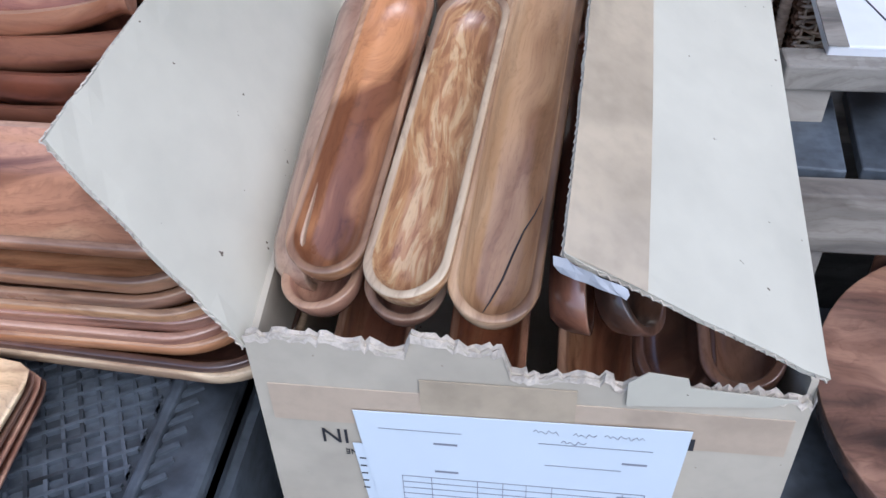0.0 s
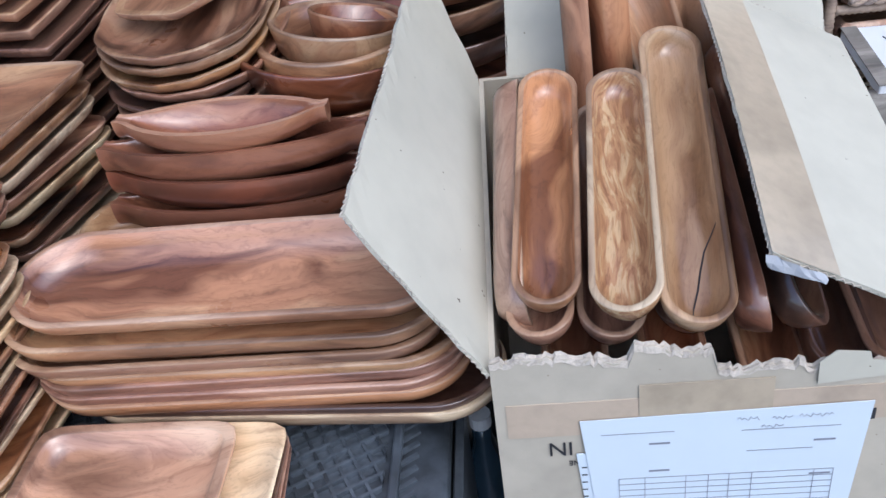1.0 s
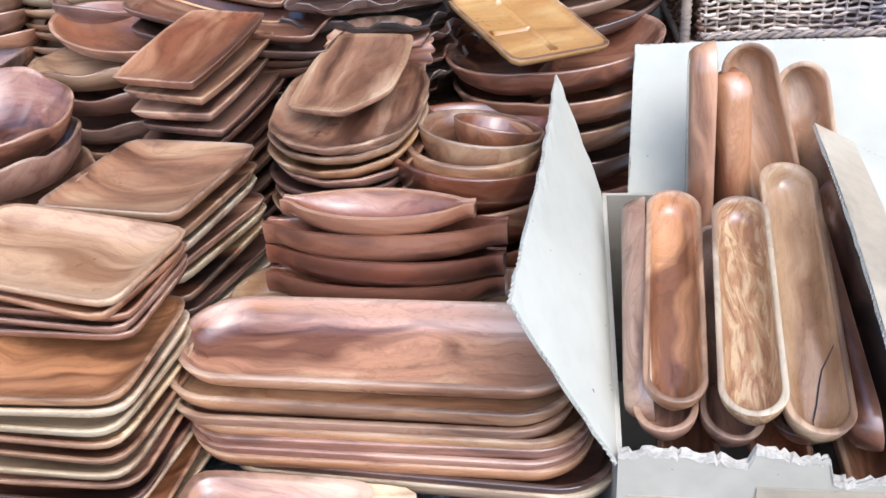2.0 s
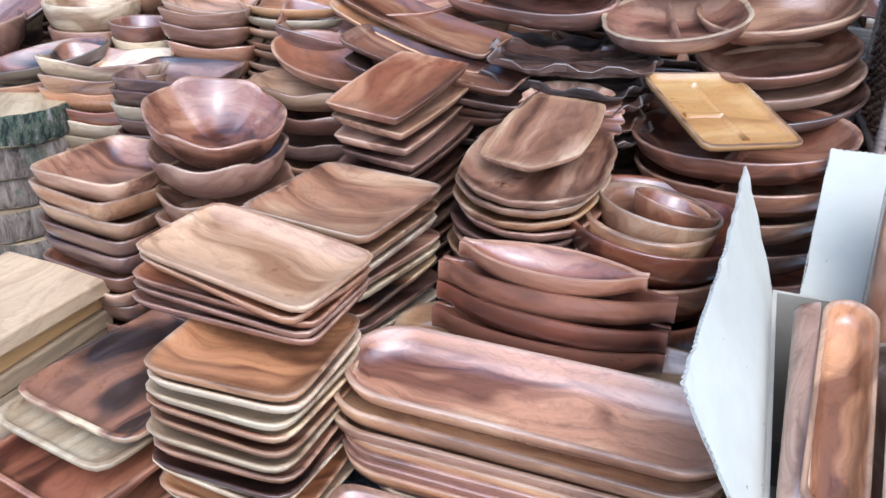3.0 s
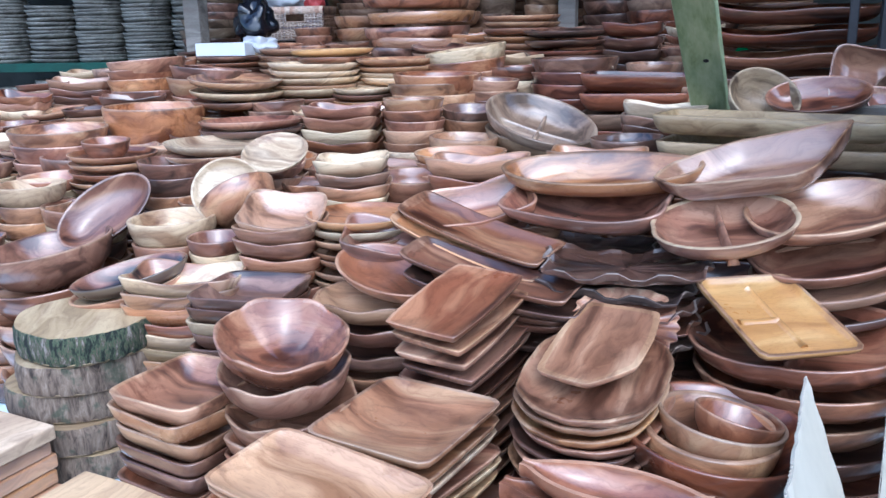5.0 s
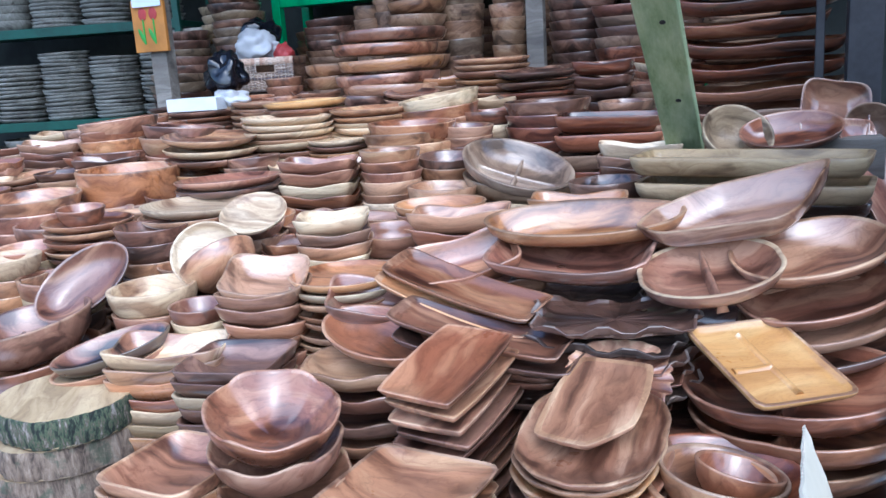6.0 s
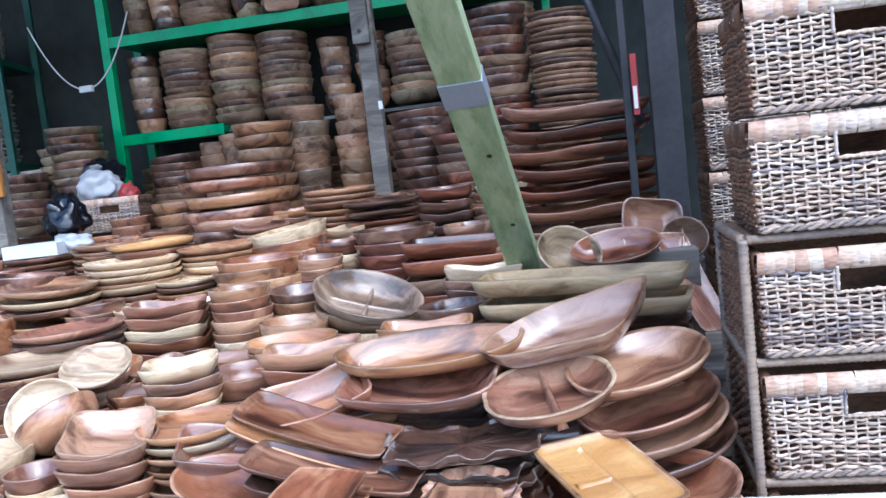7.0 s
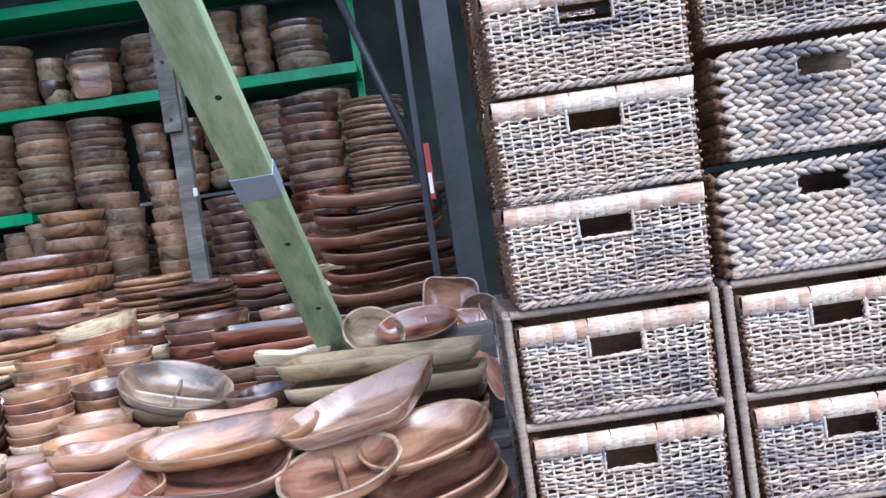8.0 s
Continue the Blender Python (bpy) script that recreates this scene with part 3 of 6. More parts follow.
dish("divided_tray", petals(2, 0.13, 0.0, 0.5), 0.39, 0.34, 0.058, 0.05, 0.008, n=72, soft=0.5, ridges=((0.0, -0.118, 0.0, 0.118, 0.04),))
dish("divided_plate", rounded(14), 0.195, 0.235, 0.018, 0.012, 0.007, ridges=((0.0, -0.088, 0.0, 0.088, 0.010), (-0.074, -0.01, 0.0, -0.01, 0.010)))
dish("apple_tray", petals(2, 0.10, math.pi / 2), 0.29, 0.25, 0.052, 0.06, 0.008, n=60, soft=0.6, ridges=((0.0, -0.10, 0.0, 0.10, 0.036),))
dish("kidney_tray", ruffle(2, 0.10, 2.2), 0.34, 0.23, 0.05, 0.06, 0.008, n=60, soft=0.6)
dish("leaf_tray", shield, 0.35, 0.26, 0.05, 0.06, 0.007, n=56, soft=0.7, wave=lambda a: 0.03 * max(0, math.cos(a)) ** 3)
dish("corner_tray", cut_corners([(-1, -0.45), (-0.85, 0.1), (-0.2, 0.85), (1, 0.95), (0.55, -0.7), (0.35, -1.0), (-0.75, -0.95)], 3, 0.12), 0.40, 0.24, 0.06, 0.055, 0.007, wave=lambda a: 0.016 * max(0, math.cos(a - 0.5)) ** 5, soft=0.6)
dish("canoe_bowl", ELL, 0.43, 0.175, 0.055, 0.06, 0.009, n=64, wave=lambda a: 0.006 * math.cos(a) ** 4, soft=0.75)
dish("narrow_tray", rounded(14), 0.36, 0.12, 0.026, 0.03, 0.004, warp=0.012, soft=0.7)
dish("deep_rect_dish", rounded(7), 0.25, 0.16, 0.055, 0.04, 0.006, soft=0.55, wave=lambda a: 0.006 * math.cos(4 * a + math.pi))
dish("long_slab_tray", rounded(12), 0.57, 0.20, 0.05, 0.025, 0.016)
dish("long_red_tray", capsule_ring(2.9, 60), 0.56, 0.20, 0.055, 0.05, 0.012, wave=lambda a: 0.005 * math.cos(5 * a), warp=0.012)
dish("four_part_dish", ELL, 0.36, 0.30, 0.07, 0.06, 0.010, soft=0.6, ridges=((-0.13, 0.0, 0.13, 0.0, 0.026), (0.0, -0.105, 0.0, 0.105, 0.026)))
dish("thick_disc", ELL, 0.53, 0.53, 0.055, 0.02, 0.03, 0.03)
dish("burr_disc", ELL, 0.53, 0.53, 0.05, 0.012, 0.003, 0.043, soft=0.9)
dish("tall_bowl", ruffle(5, 0.03, 2.2), 0.27, 0.27, 0.17, 0.06, 0.010)
dish("shelf_bowl", ELL, 0.34, 0.34, 0.075, 0.05, 0.010)
dish("shelf_cup", ELL, 0.20, 0.20, 0.11, 0.035, 0.010)
dish("grey_plate", ELL, 0.34, 0.34, 0.03, 0.04, 0.007)


# ---- ground, walls, roof and tables ----
ground = solid("ground", boxed(-60, 60, -60, 60, -0.3, 0.0), GROUND, pose(0, 0, 0), "dark worn concrete ground under the stall", "ground", kind="structure")
solid("wall_back", boxed(-9, 3, 5.55, 5.7, 0, 4.2), WALLMAT, pose(0, 0, 0), "dark stained wall behind the shelves", "wall", kind="structure")
solid("wall_left", boxed(-9.15, -9, 2.6, 5.7, 0, 4.2), WALLMAT, pose(0, 0, 0), "dark stained side wall of the stall", "wall", kind="structure")
solid("wall_right", boxed(3, 3.15, 2.6, 5.7, 0, 4.2), WALLMAT, pose(0, 0, 0), "dark stained side wall of the stall", "wall", kind="structure")
# Roof out of view, added with its front edge placed to shade the back.
solid("ceiling", boxed(-9.2, 3.2, 2.2, 5.8, 4.2, 4.3), CEILMAT, pose(0, 0, 0), "unseen dark sheet roof added to shade the stall's back", "ceiling", kind="structure")


def table(x0, x1, y0, y1, top, sheet, label):
    t = base_of("display_table", pose((x0 + x1) / 2, (y0 + y1) / 2, 0), label, "table")
    w, d = (x1 - x0) / 2, (y1 - y0) / 2
    part("tabletop", boxed(-w, w, -d, d, top - 0.035, top - 0.002, 0.004), sheet, t)
    for sx in (-1, 1):
        for sy in (-1, 1):
            part("leg", boxed(sx * (w - 0.06) - 0.03, sx * (w - 0.06) + 0.03, sy * (d - 0.06) - 0.03, sy * (d - 0.06) + 0.03, 0, top - 0.035), BARE, t)
    part("front_board", boxed(-w + 0.02, w - 0.02, -d + 0.01, -d + 0.03, top - 0.25, top - 0.036), BARE, t)


T1, T2, T3, T4 = 0.63, 0.84, 1.03, 1.18
table(-2.3, -0.06, 0.80, 1.46, T1, CLOTH, "low display table covered with a pale blue sheet")
table(-0.058, 0.47, 1.16, 1.455, T1, CLOTH, "small table behind the carton under a pale blue sheet")
table(-3.3, 0.02, 1.47, 2.14, T2, BARE, "raised wooden display table behind the front one")
table(-4.7, 0.5, 2.15, 3.14, T3, BARE, "third step of the wooden display")
table(-4.2, 0.5, 3.15, 4.9, T4, BARE, "highest wooden step of the display")

solid("sheet_covered_box", boxed(-0.575, -0.075, 1.0, 1.29, T1, T1 + 0.089, 0.012), CLOTH, pose(0, 0, 0), "low box under a pale blue sheet, raising the plates", "box")


# ---- carton of bread trays ----
def carton():
    """An opened carton, tipped forward; x along its front, y to its back, z up its walls, from the front's upper left corner."""
    c = base_of("cardboard_carton", pose(-0.04, 0.62, 0.75, 12, 0, 0), "open brown cardboard carton with torn front edge, full of bread trays", "carton")
    w, d, h, t = 0.475, 0.50, 0.42, 0.006
    r = random.Random(3)
    # the torn upper edge of the front, from left to right
    top, x = [], 0.0
    while x < w:
        k = x / w
        lift = 0.008 * math.sin(k * 9) + 0.014 * max(0, 1 - 3 * k) - 0.008 * k
        if 0.30 < k < 0.47:
            lift += 0.022
        if 0.66 < k < 0.75:
            lift -= 0.008
        if k > 0.75:
            lift -= 0.016
        top.append((x, lift + r.uniform(-0.004, 0.004)))
        x += r.uniform(0.003, 0.008)
    top.append((w, -0.01))
    stand = pose(0, 0, 0, 90, 0, 0)
    part("front_wall", slab(bmesh.new(), [(0, -h), (w, -h)] + top[::-1], t, stand @ pose(0, 0, 0)), CARD, c)
    bm = bmesh.new()
    prev = None
    for i, (x, z) in enumerate(top):
        row = [bm.verts.new((x + r.uniform(-0.001, 0.001), y + r.uniform(-0.0012, 0.0012), z + o + r.uniform(-0.0018, 0.0018))) for y, o in ((-0.0012, -0.004), (0.0005, 0.002), (0.003, 0.0), (0.005, 0.0035), (0.0075, -0.004))]
        if prev:
            for k in range(4):
                bm.faces.new((prev[k], row[k], row[k + 1], prev[k + 1]))
        prev = row
    part("torn_edge", bm, CARDEDGE, c, "frayed corrugated edge of torn cardboard")
    out = 0.28
    for x0 in (0, w - t):
        bm = boxed(x0, x0 + t, t, d, -h, 0)
        for v in bm.verts:
            if v.co.y < 0.1 and v.co.z < -0.1:
                v.co.y -= out * h
        part("side_wall", bm, CARD, c)
    part("back_wall", boxed(t, w - t, d - t, d, -h, 0), CARD, c)
    part("bottom", boxed(t, w - t, t - out * h, d - t, -h, -h + t), CARD, c)

    def flap(name, corners, material, edge_seed):
        """A bent flap through four corners (hinge, hinge, free, free), with a ragged free edge."""
        rr = random.Random(edge_seed)
        a, b, e, f = (Vector(v) for v in corners)
        bm = bmesh.new()
        nu, nv = 26, 10
        nrm = (b - a).cross(f - a).normalized()
        if nrm.z < 0:
            nrm = -nrm
        sheets = []
        for side in (0, 1):
            rows = []
            for i in range(nu + 1):
                u = i / nu
                row = []
                for j in range(nv + 1):
                    v = j / nv
                    p = (a * (1 - u) + b * u) * (1 - v) + (f * (1 - u) + e * u) * v
                    p = p + nrm * (0.006 * math.sin(math.pi * u) * v - side * 0.005)
                    row.append(p)
                rows.append(row)
            sheets.append(rows)
        jag = {}
        for i in range(nu + 1):
            for j in range(nv + 1):
                if j == nv or i in (0, nu):
                    jag[i, j] = Vector((rr.uniform(-1, 1), rr.uniform(-1, 1), rr.uniform(-1, 1))) * 0.0014
        vs = [[[bm.verts.new(sheets[s][i][j] + jag.get((i, j), Vector())) for j in range(nv + 1)] for i in range(nu + 1)] for s in (0, 1)]
        for i in range(nu):
            for j in range(nv):
                bm.faces.new((vs[0][i][j], vs[0][i + 1][j], vs[0][i + 1][j + 1], vs[0][i][j + 1]))
                bm.faces.new((vs[1][i][j], vs[1][i][j + 1], vs[1][i + 1][j + 1], vs[1][i + 1][j]))
        rim = [(i, 0) for i in range(nu + 1)] + [(nu, j) for j in range(1, nv + 1)] + [(i, nv) for i in range(nu - 1, -1, -1)] + [(0, j) for j in range(nv - 1, 0, -1)]
        for (i, j), (k, l) in zip(rim, rim[1:] + rim[:1]):
            bm.faces.new((vs[0][i][j], vs[1][i][j], vs[1][k][l], vs[0][k][l]))
        bmesh.ops.recalc_face_normals(bm, faces=bm.faces)
        fl = part(name, bm, material, c, "stiff pale cardboard flap")
        # the open corrugation along the free edges
        bm = bmesh.new()
        for p, q, o in ((f, e, f - a), (a, f, a - b), (b, e, b - a)):
            o = o.normalized() * 0.0004
            steps = int((q - p).length / 0.0045)
            pts = [p + (q - p) * k / steps + o - nrm * (0.0024 + 0.0016 * (-1) ** k) + nrm * 0.006 * math.sin(math.pi * k / steps) * (1 if p is f else 0) for k in range(steps + 1)]
            tube(bm, pts, 0.0009, 4)
        part("corrugation", bm, CARDEDGE, fl)
        return fl

    flap("left_flap", ((0.0, 0.0, 0.0), (0.0, 0.50, 0.0), (-0.07, 0.60, 0.152), (-0.115, 0.055, 0.197)), CARDIN, 5)
    right = flap("right_flap", ((0.470, -0.012, 0.036), (0.478, 0.47, 0.03), (0.288, 0.491, 0.127), (0.265, 0.023, 0.134)), CARDIN, 6)
    flap("back_flap", ((0.040, 0.50, 0.0), (0.475, 0.50, 0.0), (0.468, 0.675, 0.16), (0.052, 0.675, 0.16)), CARDIN, 8)
    # tape along the right flap's free edge, folded round its corner
    bm = bmesh.new()
    a, b, e, f = Vector((0.470, -0.012, 0.036)), Vector((0.478, 0.47, 0.03)), Vector((0.288, 0.491, 0.127)), Vector((0.265, 0.023, 0.134))
    nrm = (b - a).cross(f - a).normalized()
    nrm = nrm if nrm.z > 0 else -nrm
    prev = None
    for i in range(27):
        u = i / 26
        row = []
        for v in (0.70, 0.85, 1.004):
            p = (a * (1 - u) + b * u) * (1 - v) + (f * (1 - u) + e * u) * v
            row.append(bm.verts.new(p + nrm * (0.006 * math.sin(math.pi * u) * v + 0.0012)))
        if prev:
            for k in range(2):
                bm.faces.new((prev[k], prev[k + 1], row[k + 1], row[k]))
        prev = row
    part("tape", bm, TAPE, right, "glossy brown packing tape")
    bm = bmesh.new()
    prev = None
    for i in range(9):
        p = f.lerp(a, -0.03 + 0.26 * i / 8)
        row = [bm.verts.new(p + Vector((r.uniform(-0.002, 0.002), -0.006 + o * -0.004 + r.uniform(-0.002, 0.002), 0.002 - o * (0.016 - 0.001 * i)))) for o in (0.0, 0.5, 1.0)]
        if prev:
            for k in range(2):
                bm.faces.new((prev[k], prev[k + 1], row[k + 1], row[k]))
        prev = row
    part("tape_end", bm, WHITEBAG, right, "crumpled clear tape end")
    # tape across the front, the paper slip and the print under it
    part("tape", boxed(0.012, 0.465, -0.0012, -0.0002, -0.085, -0.040), CARDTAPE, c, "wide brown tape band across the front")
    part("tape", boxed(0.15, 0.285, -0.0022, -0.0013, -0.064, -0.022), TAPE, c)
    part("torn_strip", slab(bmesh.new(), [(0.325, -0.005), (0.34, 0.008), (0.372, 0.004), (0.375, -0.006), (0.46, -0.012), (0.44, -0.022), (0.326, -0.032)], 0.001, pose(0, -0.004, 0, 90, 0, 0)), CARDIN, c, "peeled strip of cardboard liner")
    sheet = part("paper", slab(bmesh.new(), [(0.088, -0.063), (0.385, -0.058), (0.368, -0.345), (0.12, -0.352)], 0.0008, pose(0, -0.0045, 0, 90, 0, 0)), PAPER, c, "white packing list taped upside down to the carton")
    under = part("paper", slab(bmesh.new(), [(0.083, -0.110), (0.12, -0.110), (0.12, -0.33), (0.105, -0.33)], 0.0006, pose(0, -0.003, 0, 90, 0, 0)), PAPER, c, "second white slip under the packing list")
    bm = bmesh.new()
    for k in range(5):
        box(bm, 0.088, 0.094, -0.0042, -0.0036, -0.130 - k * 0.011, -0.129 - k * 0.011)
    part("ticks", bm, INK, under)

    def bar(x0, x1, z0, z1, material, name="print_line", y=-0.0052):
        drop = 0.0 if name == "table_line" else 0.017 - 0.5 * (z1 + 0.040)
        zm, hz = -0.06 + (0.5 * (z0 + z1) - drop + 0.06) * 1.35, 0.5 * (z1 - z0) * (1.35 if z1 - z0 > 0.01 else 1.0)
        bm = boxed(x0, x1, y - 0.0003, y, zm - hz, zm + hz)
        part(name, bm, material, sheet)
    bar(0.110, 0.186, -0.0535, -0.0530, PENCIL)
    bar(0.255, 0.355, -0.0555, -0.0550, PENCIL)
    bar(0.262, 0.330, -0.0700, -0.0695, PENCIL)
    for x0, z in ((0.160, -0.0625), (0.160, -0.082), (0.330, -0.066), (0.330, -0.090)):
        bar(x0, x0 + 0.022, z, z + 0.0022, PENCIL, "print_bar")
    for x0, x1, z in ((0.25, 0.272, -0.052), (0.285, 0.305, -0.053), (0.312, 0.346, -0.052), (0.275, 0.297, -0.064)):
        bm = bmesh.new()
        n = int((x1 - x0) / 0.0022)
        tube(bm, [(x0 + (x1 - x0) * k / n, -0.0054, z - 0.019 + 0.0022 * math.sin(k * 2.3) + 0.001 * math.sin(k * 1.1)) for k in range(n + 1)], 0.0003, 4)
        part("scribble", bm, PENCIL, sheet, "scribbled pen mark")
    for k in range(14):
        bar(0.128, 0.355, -0.1255 - k * 0.0065, -0.1250 - k * 0.0065, PENCIL, "table_line")
    for x in (0.128, 0.156, 0.200, 0.224, 0.246, 0.270, 0.335, 0.355):
        bar(x - 0.0003, x + 0.0003, -0.210, -0.1250, PENCIL, "table_line")

    def words(text, x, z, size, turn):
        cu = bpy.data.curves.new("lettering", "FONT")
        cu.body, cu.size, cu.extrude = text, size, 0.0002
        cu.align_x, cu.align_y = "CENTER", "CENTER"
        tmp = bpy.data.objects.new("tmp", cu)
        me = bpy.data.meshes.new_from_object(tmp)
        bpy.data.objects.remove(tmp)
        me.materials.append(INK)
        ob = new("lettering", me)
        ob.parent = c
        ob.matrix_basis = pose(x, -0.0018, z, 90, turn, 0)
        ob["label"] = "black stencilled lettering"
    words("IN", 0.067, -0.102, 0.027, 180)
    words("NE", 0.081, -0.124, 0.010, 180)
    part("print_block", boxed(0.384, 0.389, -0.0022, -0.0014, -0.085, -0.071), INK, c)
    words("O 16", 0.425, -0.315, 0.02, 90)
    # the front leans out, and what is stuck to it with it
    lean_out = Matrix(((1, 0, 0, 0), (0, 1, out, 0), (0, 0, 1, 0), (0, 0, 0, 1)))
    for ob in c.children:
        if ob.name.split(".")[0] in ("front_wall", "torn_edge", "tape", "torn_strip", "paper", "lettering", "print_block"):
            ob.data.transform(lean_out @ ob.matrix_basis)
            ob.matrix_basis = Matrix.Identity(4)
    for ob in sheet.children:
        ob.data.transform(lean_out)
    for ob in under.children:
        ob.data.transform(lean_out)
    return c


carton()
BT = "trays in the carton"


def bread(key, material, near, far, roll, what, rim=None):
    """A long tray from its near end to its far end, turned about its own length."""
    a, b = Vector(near), Vector(far)
    d = (b - a).normalized()
    side = Vector((d.y, -d.x, 0)).normalized()
    up = side.cross(d)
    m = Matrix((d, -side, up)).transposed().to_4x4()
    m.translation = (a + b) / 2
    return put(key, material, m @ pose(0, 0, 0, roll, 0, 0) @ pose(0, 0, -DISHES[key][1] / 2), "bread_tray", what, "tray", BT, rim)


LONG = "bread tray with rounded ends lying in the carton"
bread("bread_tray", HONEY, (0.022, 0.66, 0.795), (0.052, 1.005, 0.893), 3, LONG)
bread("bread_tray", FLECK, (0.098, 0.606, 0.806), (0.136, 0.985, 0.905), -4, "bread tray with flecked grain in the carton", CREAM)
cracked = bread("wide_bread_tray", PALE, (0.166, 0.600, 0.782), (0.208, 1.062, 0.925), 4, "wide bread tray with a crack near its end")
part("crack", tube(bmesh.new(), [(-0.208, 0.006, 0.0235), (-0.19, 0.002, 0.0115), (-0.165, -0.005, 0.0078), (-0.14, -0.010, 0.0078), (-0.115, -0.016, 0.0085), (-0.10, -0.023, 0.014), (-0.085, -0.030, 0.029)], [0.0003, 0.0008, 0.001, 0.001, 0.0008, 0.0006, 0.0003], 5), INK, cracked, "dark crack across the wood")
bread("bread_tray", ROSE, (-0.012, 0.675, 0.765), (0.002, 1.03, 0.875), 82, "bread tray standing on its long edge in the carton")
bread("bread_tray", ROSE, (0.012, 0.63, 0.755), (0.055, 1.02, 0.845), -6, LONG)
bread("bread_tray", ROSE, (0.085, 0.635, 0.745), (0.118, 1.02, 0.845), 8, LONG)
bread("bread_tray", RED, (0.175, 0.66, 0.735), (0.195, 1.04, 0.825), -10, LONG)
bread("bread_tray", RED, (0.236, 0.66, 0.745), (0.246, 1.02, 0.84), 80, "bread tray standing on its long edge in the carton")
bread("wide_bread_tray", DARK, (0.285, 0.675, 0.745), (0.288, 1.08, 0.87), 50, LONG)
bread("wide_bread_tray", DARK, (0.33, 0.66, 0.685), (0.335, 1.06, 0.78), 12, LONG)
bread("wide_bread_tray", DARK, (0.395, 0.66, 0.70), (0.39, 1.06, 0.79), -20, LONG)
bread("wide_bread_tray", RED, (0.05, 0.66, 0.665), (0.06, 1.06, 0.75), 5, LONG)
bread("wide_bread_tray", RED, (0.16, 0.66, 0.66), (0.17, 1.06, 0.745), 5, LONG)
bread("wide_bread_tray", RED, (0.265, 0.66, 0.66), (0.265, 1.06, 0.745), 5, LONG)
UPR = "bread tray standing upright at the back of the carton"
bread("bread_tray", TAN, (0.10, 1.035, 0.738), (0.088, 1.085, 1.094), 75, UPR)
bread("bread_tray", RED, (0.142, 1.04, 0.70), (0.122, 1.085, 1.052), 100, UPR)
bread("bread_tray", TAN, (0.245, 1.03, 0.75), (0.145, 1.10, 1.085), -62, UPR)
bread("bread_tray", TAN, (0.30, 1.04, 0.715), (0.224, 1.115, 1.05), -48, UPR)
solid("prop_block", boxed(-0.15, 0.15, -0.06, 0.06, 0, 0.36, 0.004), BARE, pose(0.2, 1.13, 0.0), "grey timber block propping the carton", "block")
solid("prop_crate", boxed(-0.22, 0.22, -0.05, 0.12, 0, 0.335, 0.006), PLASTIC, pose(0.2, 0.73, 0.0), "black plastic crate under the carton", "crate")


# ---- black crate in front of the table ----
def crate():
    c = base_of("plastic_crate", pose(-0.40, 0.53, 0), "upturned black plastic crate with a squared bottom, dusty", "crate")
    w, d, top = 0.30, 0.24, 0.605
    part("body", boxed(-w, w, -d, d, 0.30, top - 0.006, 0.008), PLASTIC, c)
    for i in range(34):
        bm = boxed(-0.002, 0.002, -0.5, 0.5, top - 0.006, top, m=pose(-w - 0.06 + i * 0.021, 0, 0, 0, 0, 28))
        geom = bm.verts[:] + bm.edges[:] + bm.faces[:]
        for co, no in (((0, d - 0.005, 0), (0, 1, 0)), ((0, -d + 0.005, 0), (0, -1, 0)), ((w - 0.075, 0, 0), (1, 0, 0)), ((-w + 0.01, 0, 0), (-1, 0, 0))):
            bmesh.ops.bisect_plane(bm, geom=bm.verts[:] + bm.edges[:] + bm.faces[:], plane_co=co, plane_no=no, clear_outer=True)
        if bm.faces:
            part("rib", bm, PLASTIC, c)
        else:
            bm.free()
    for i in range(34):
        bm = boxed(-0.5, 0.5, -0.002, 0.002, top - 0.0065, top + 0.0005, m=pose(0, -d - 0.12 + i * 0.021, 0, 0, 0, 28))
        for co, no in (((0, d - 0.005, 0), (0, 1, 0)), ((0, -d + 0.005, 0), (0, -1, 0)), ((w - 0.075, 0, 0), (1, 0, 0)), ((-w + 0.01, 0, 0), (-1, 0, 0))):
            bmesh.ops.bisect_plane(bm, geom=bm.verts[:] + bm.edges[:] + bm.faces[:], plane_co=co, plane_no=no, clear_outer=True)
        if bm.faces:
            part("rib", bm, PLASTIC, c)
        else:
            bm.free()
    for k, x in enumerate((w - 0.062, w - 0.035, w - 0.006)):
        part("rail", boxed(x - 0.006, x + 0.006, -d, d, 0.56, top + 0.004 - k * 0.012, 0.003), PLASTIC, c)
    for i in range(26):
        part("bar", boxed(-0.013, 0.013, -0.003, 0.003, top - 0.012, top - 0.002, m=pose(w - 0.048, -d + 0.012 + i * 0.018, 0, 0, 0, 35)), PLASTIC, c)
    for sx in (-1, 1):
        part("side", boxed(sx * (w + 0.004) - 0.006, sx * (w + 0.004) + 0.006, -d, d, 0.0, 0.55), PLASTIC, c)
    return c


crate()


def bottle():
    b = base_of("plastic_bottle", pose(-0.074, 0.79, 0), "blue-tinted plastic water bottle beside the carton", "bottle")
    bm = bmesh.new()
    prof = [(0.0, 0.0), (0.032, 0.0), (0.034, 0.01), (0.033, 0.20), (0.035, 0.25), (0.033, 0.31), (0.034, 0.36), (0.030, 0.42), (0.014, 0.47), (0.013, 0.50)]
    tube(bm, [(0, 0, z) for r, z in prof[1:]], [r for r, z in prof[1:]], 16)
    part("body", bm, BLUEBOTTLE, b, smooth=True)
    part("cap", tube(bmesh.new(), [(0, 0, 0.495), (0, 0, 0.515)], 0.015, 14), WHITE, b)


bottle()

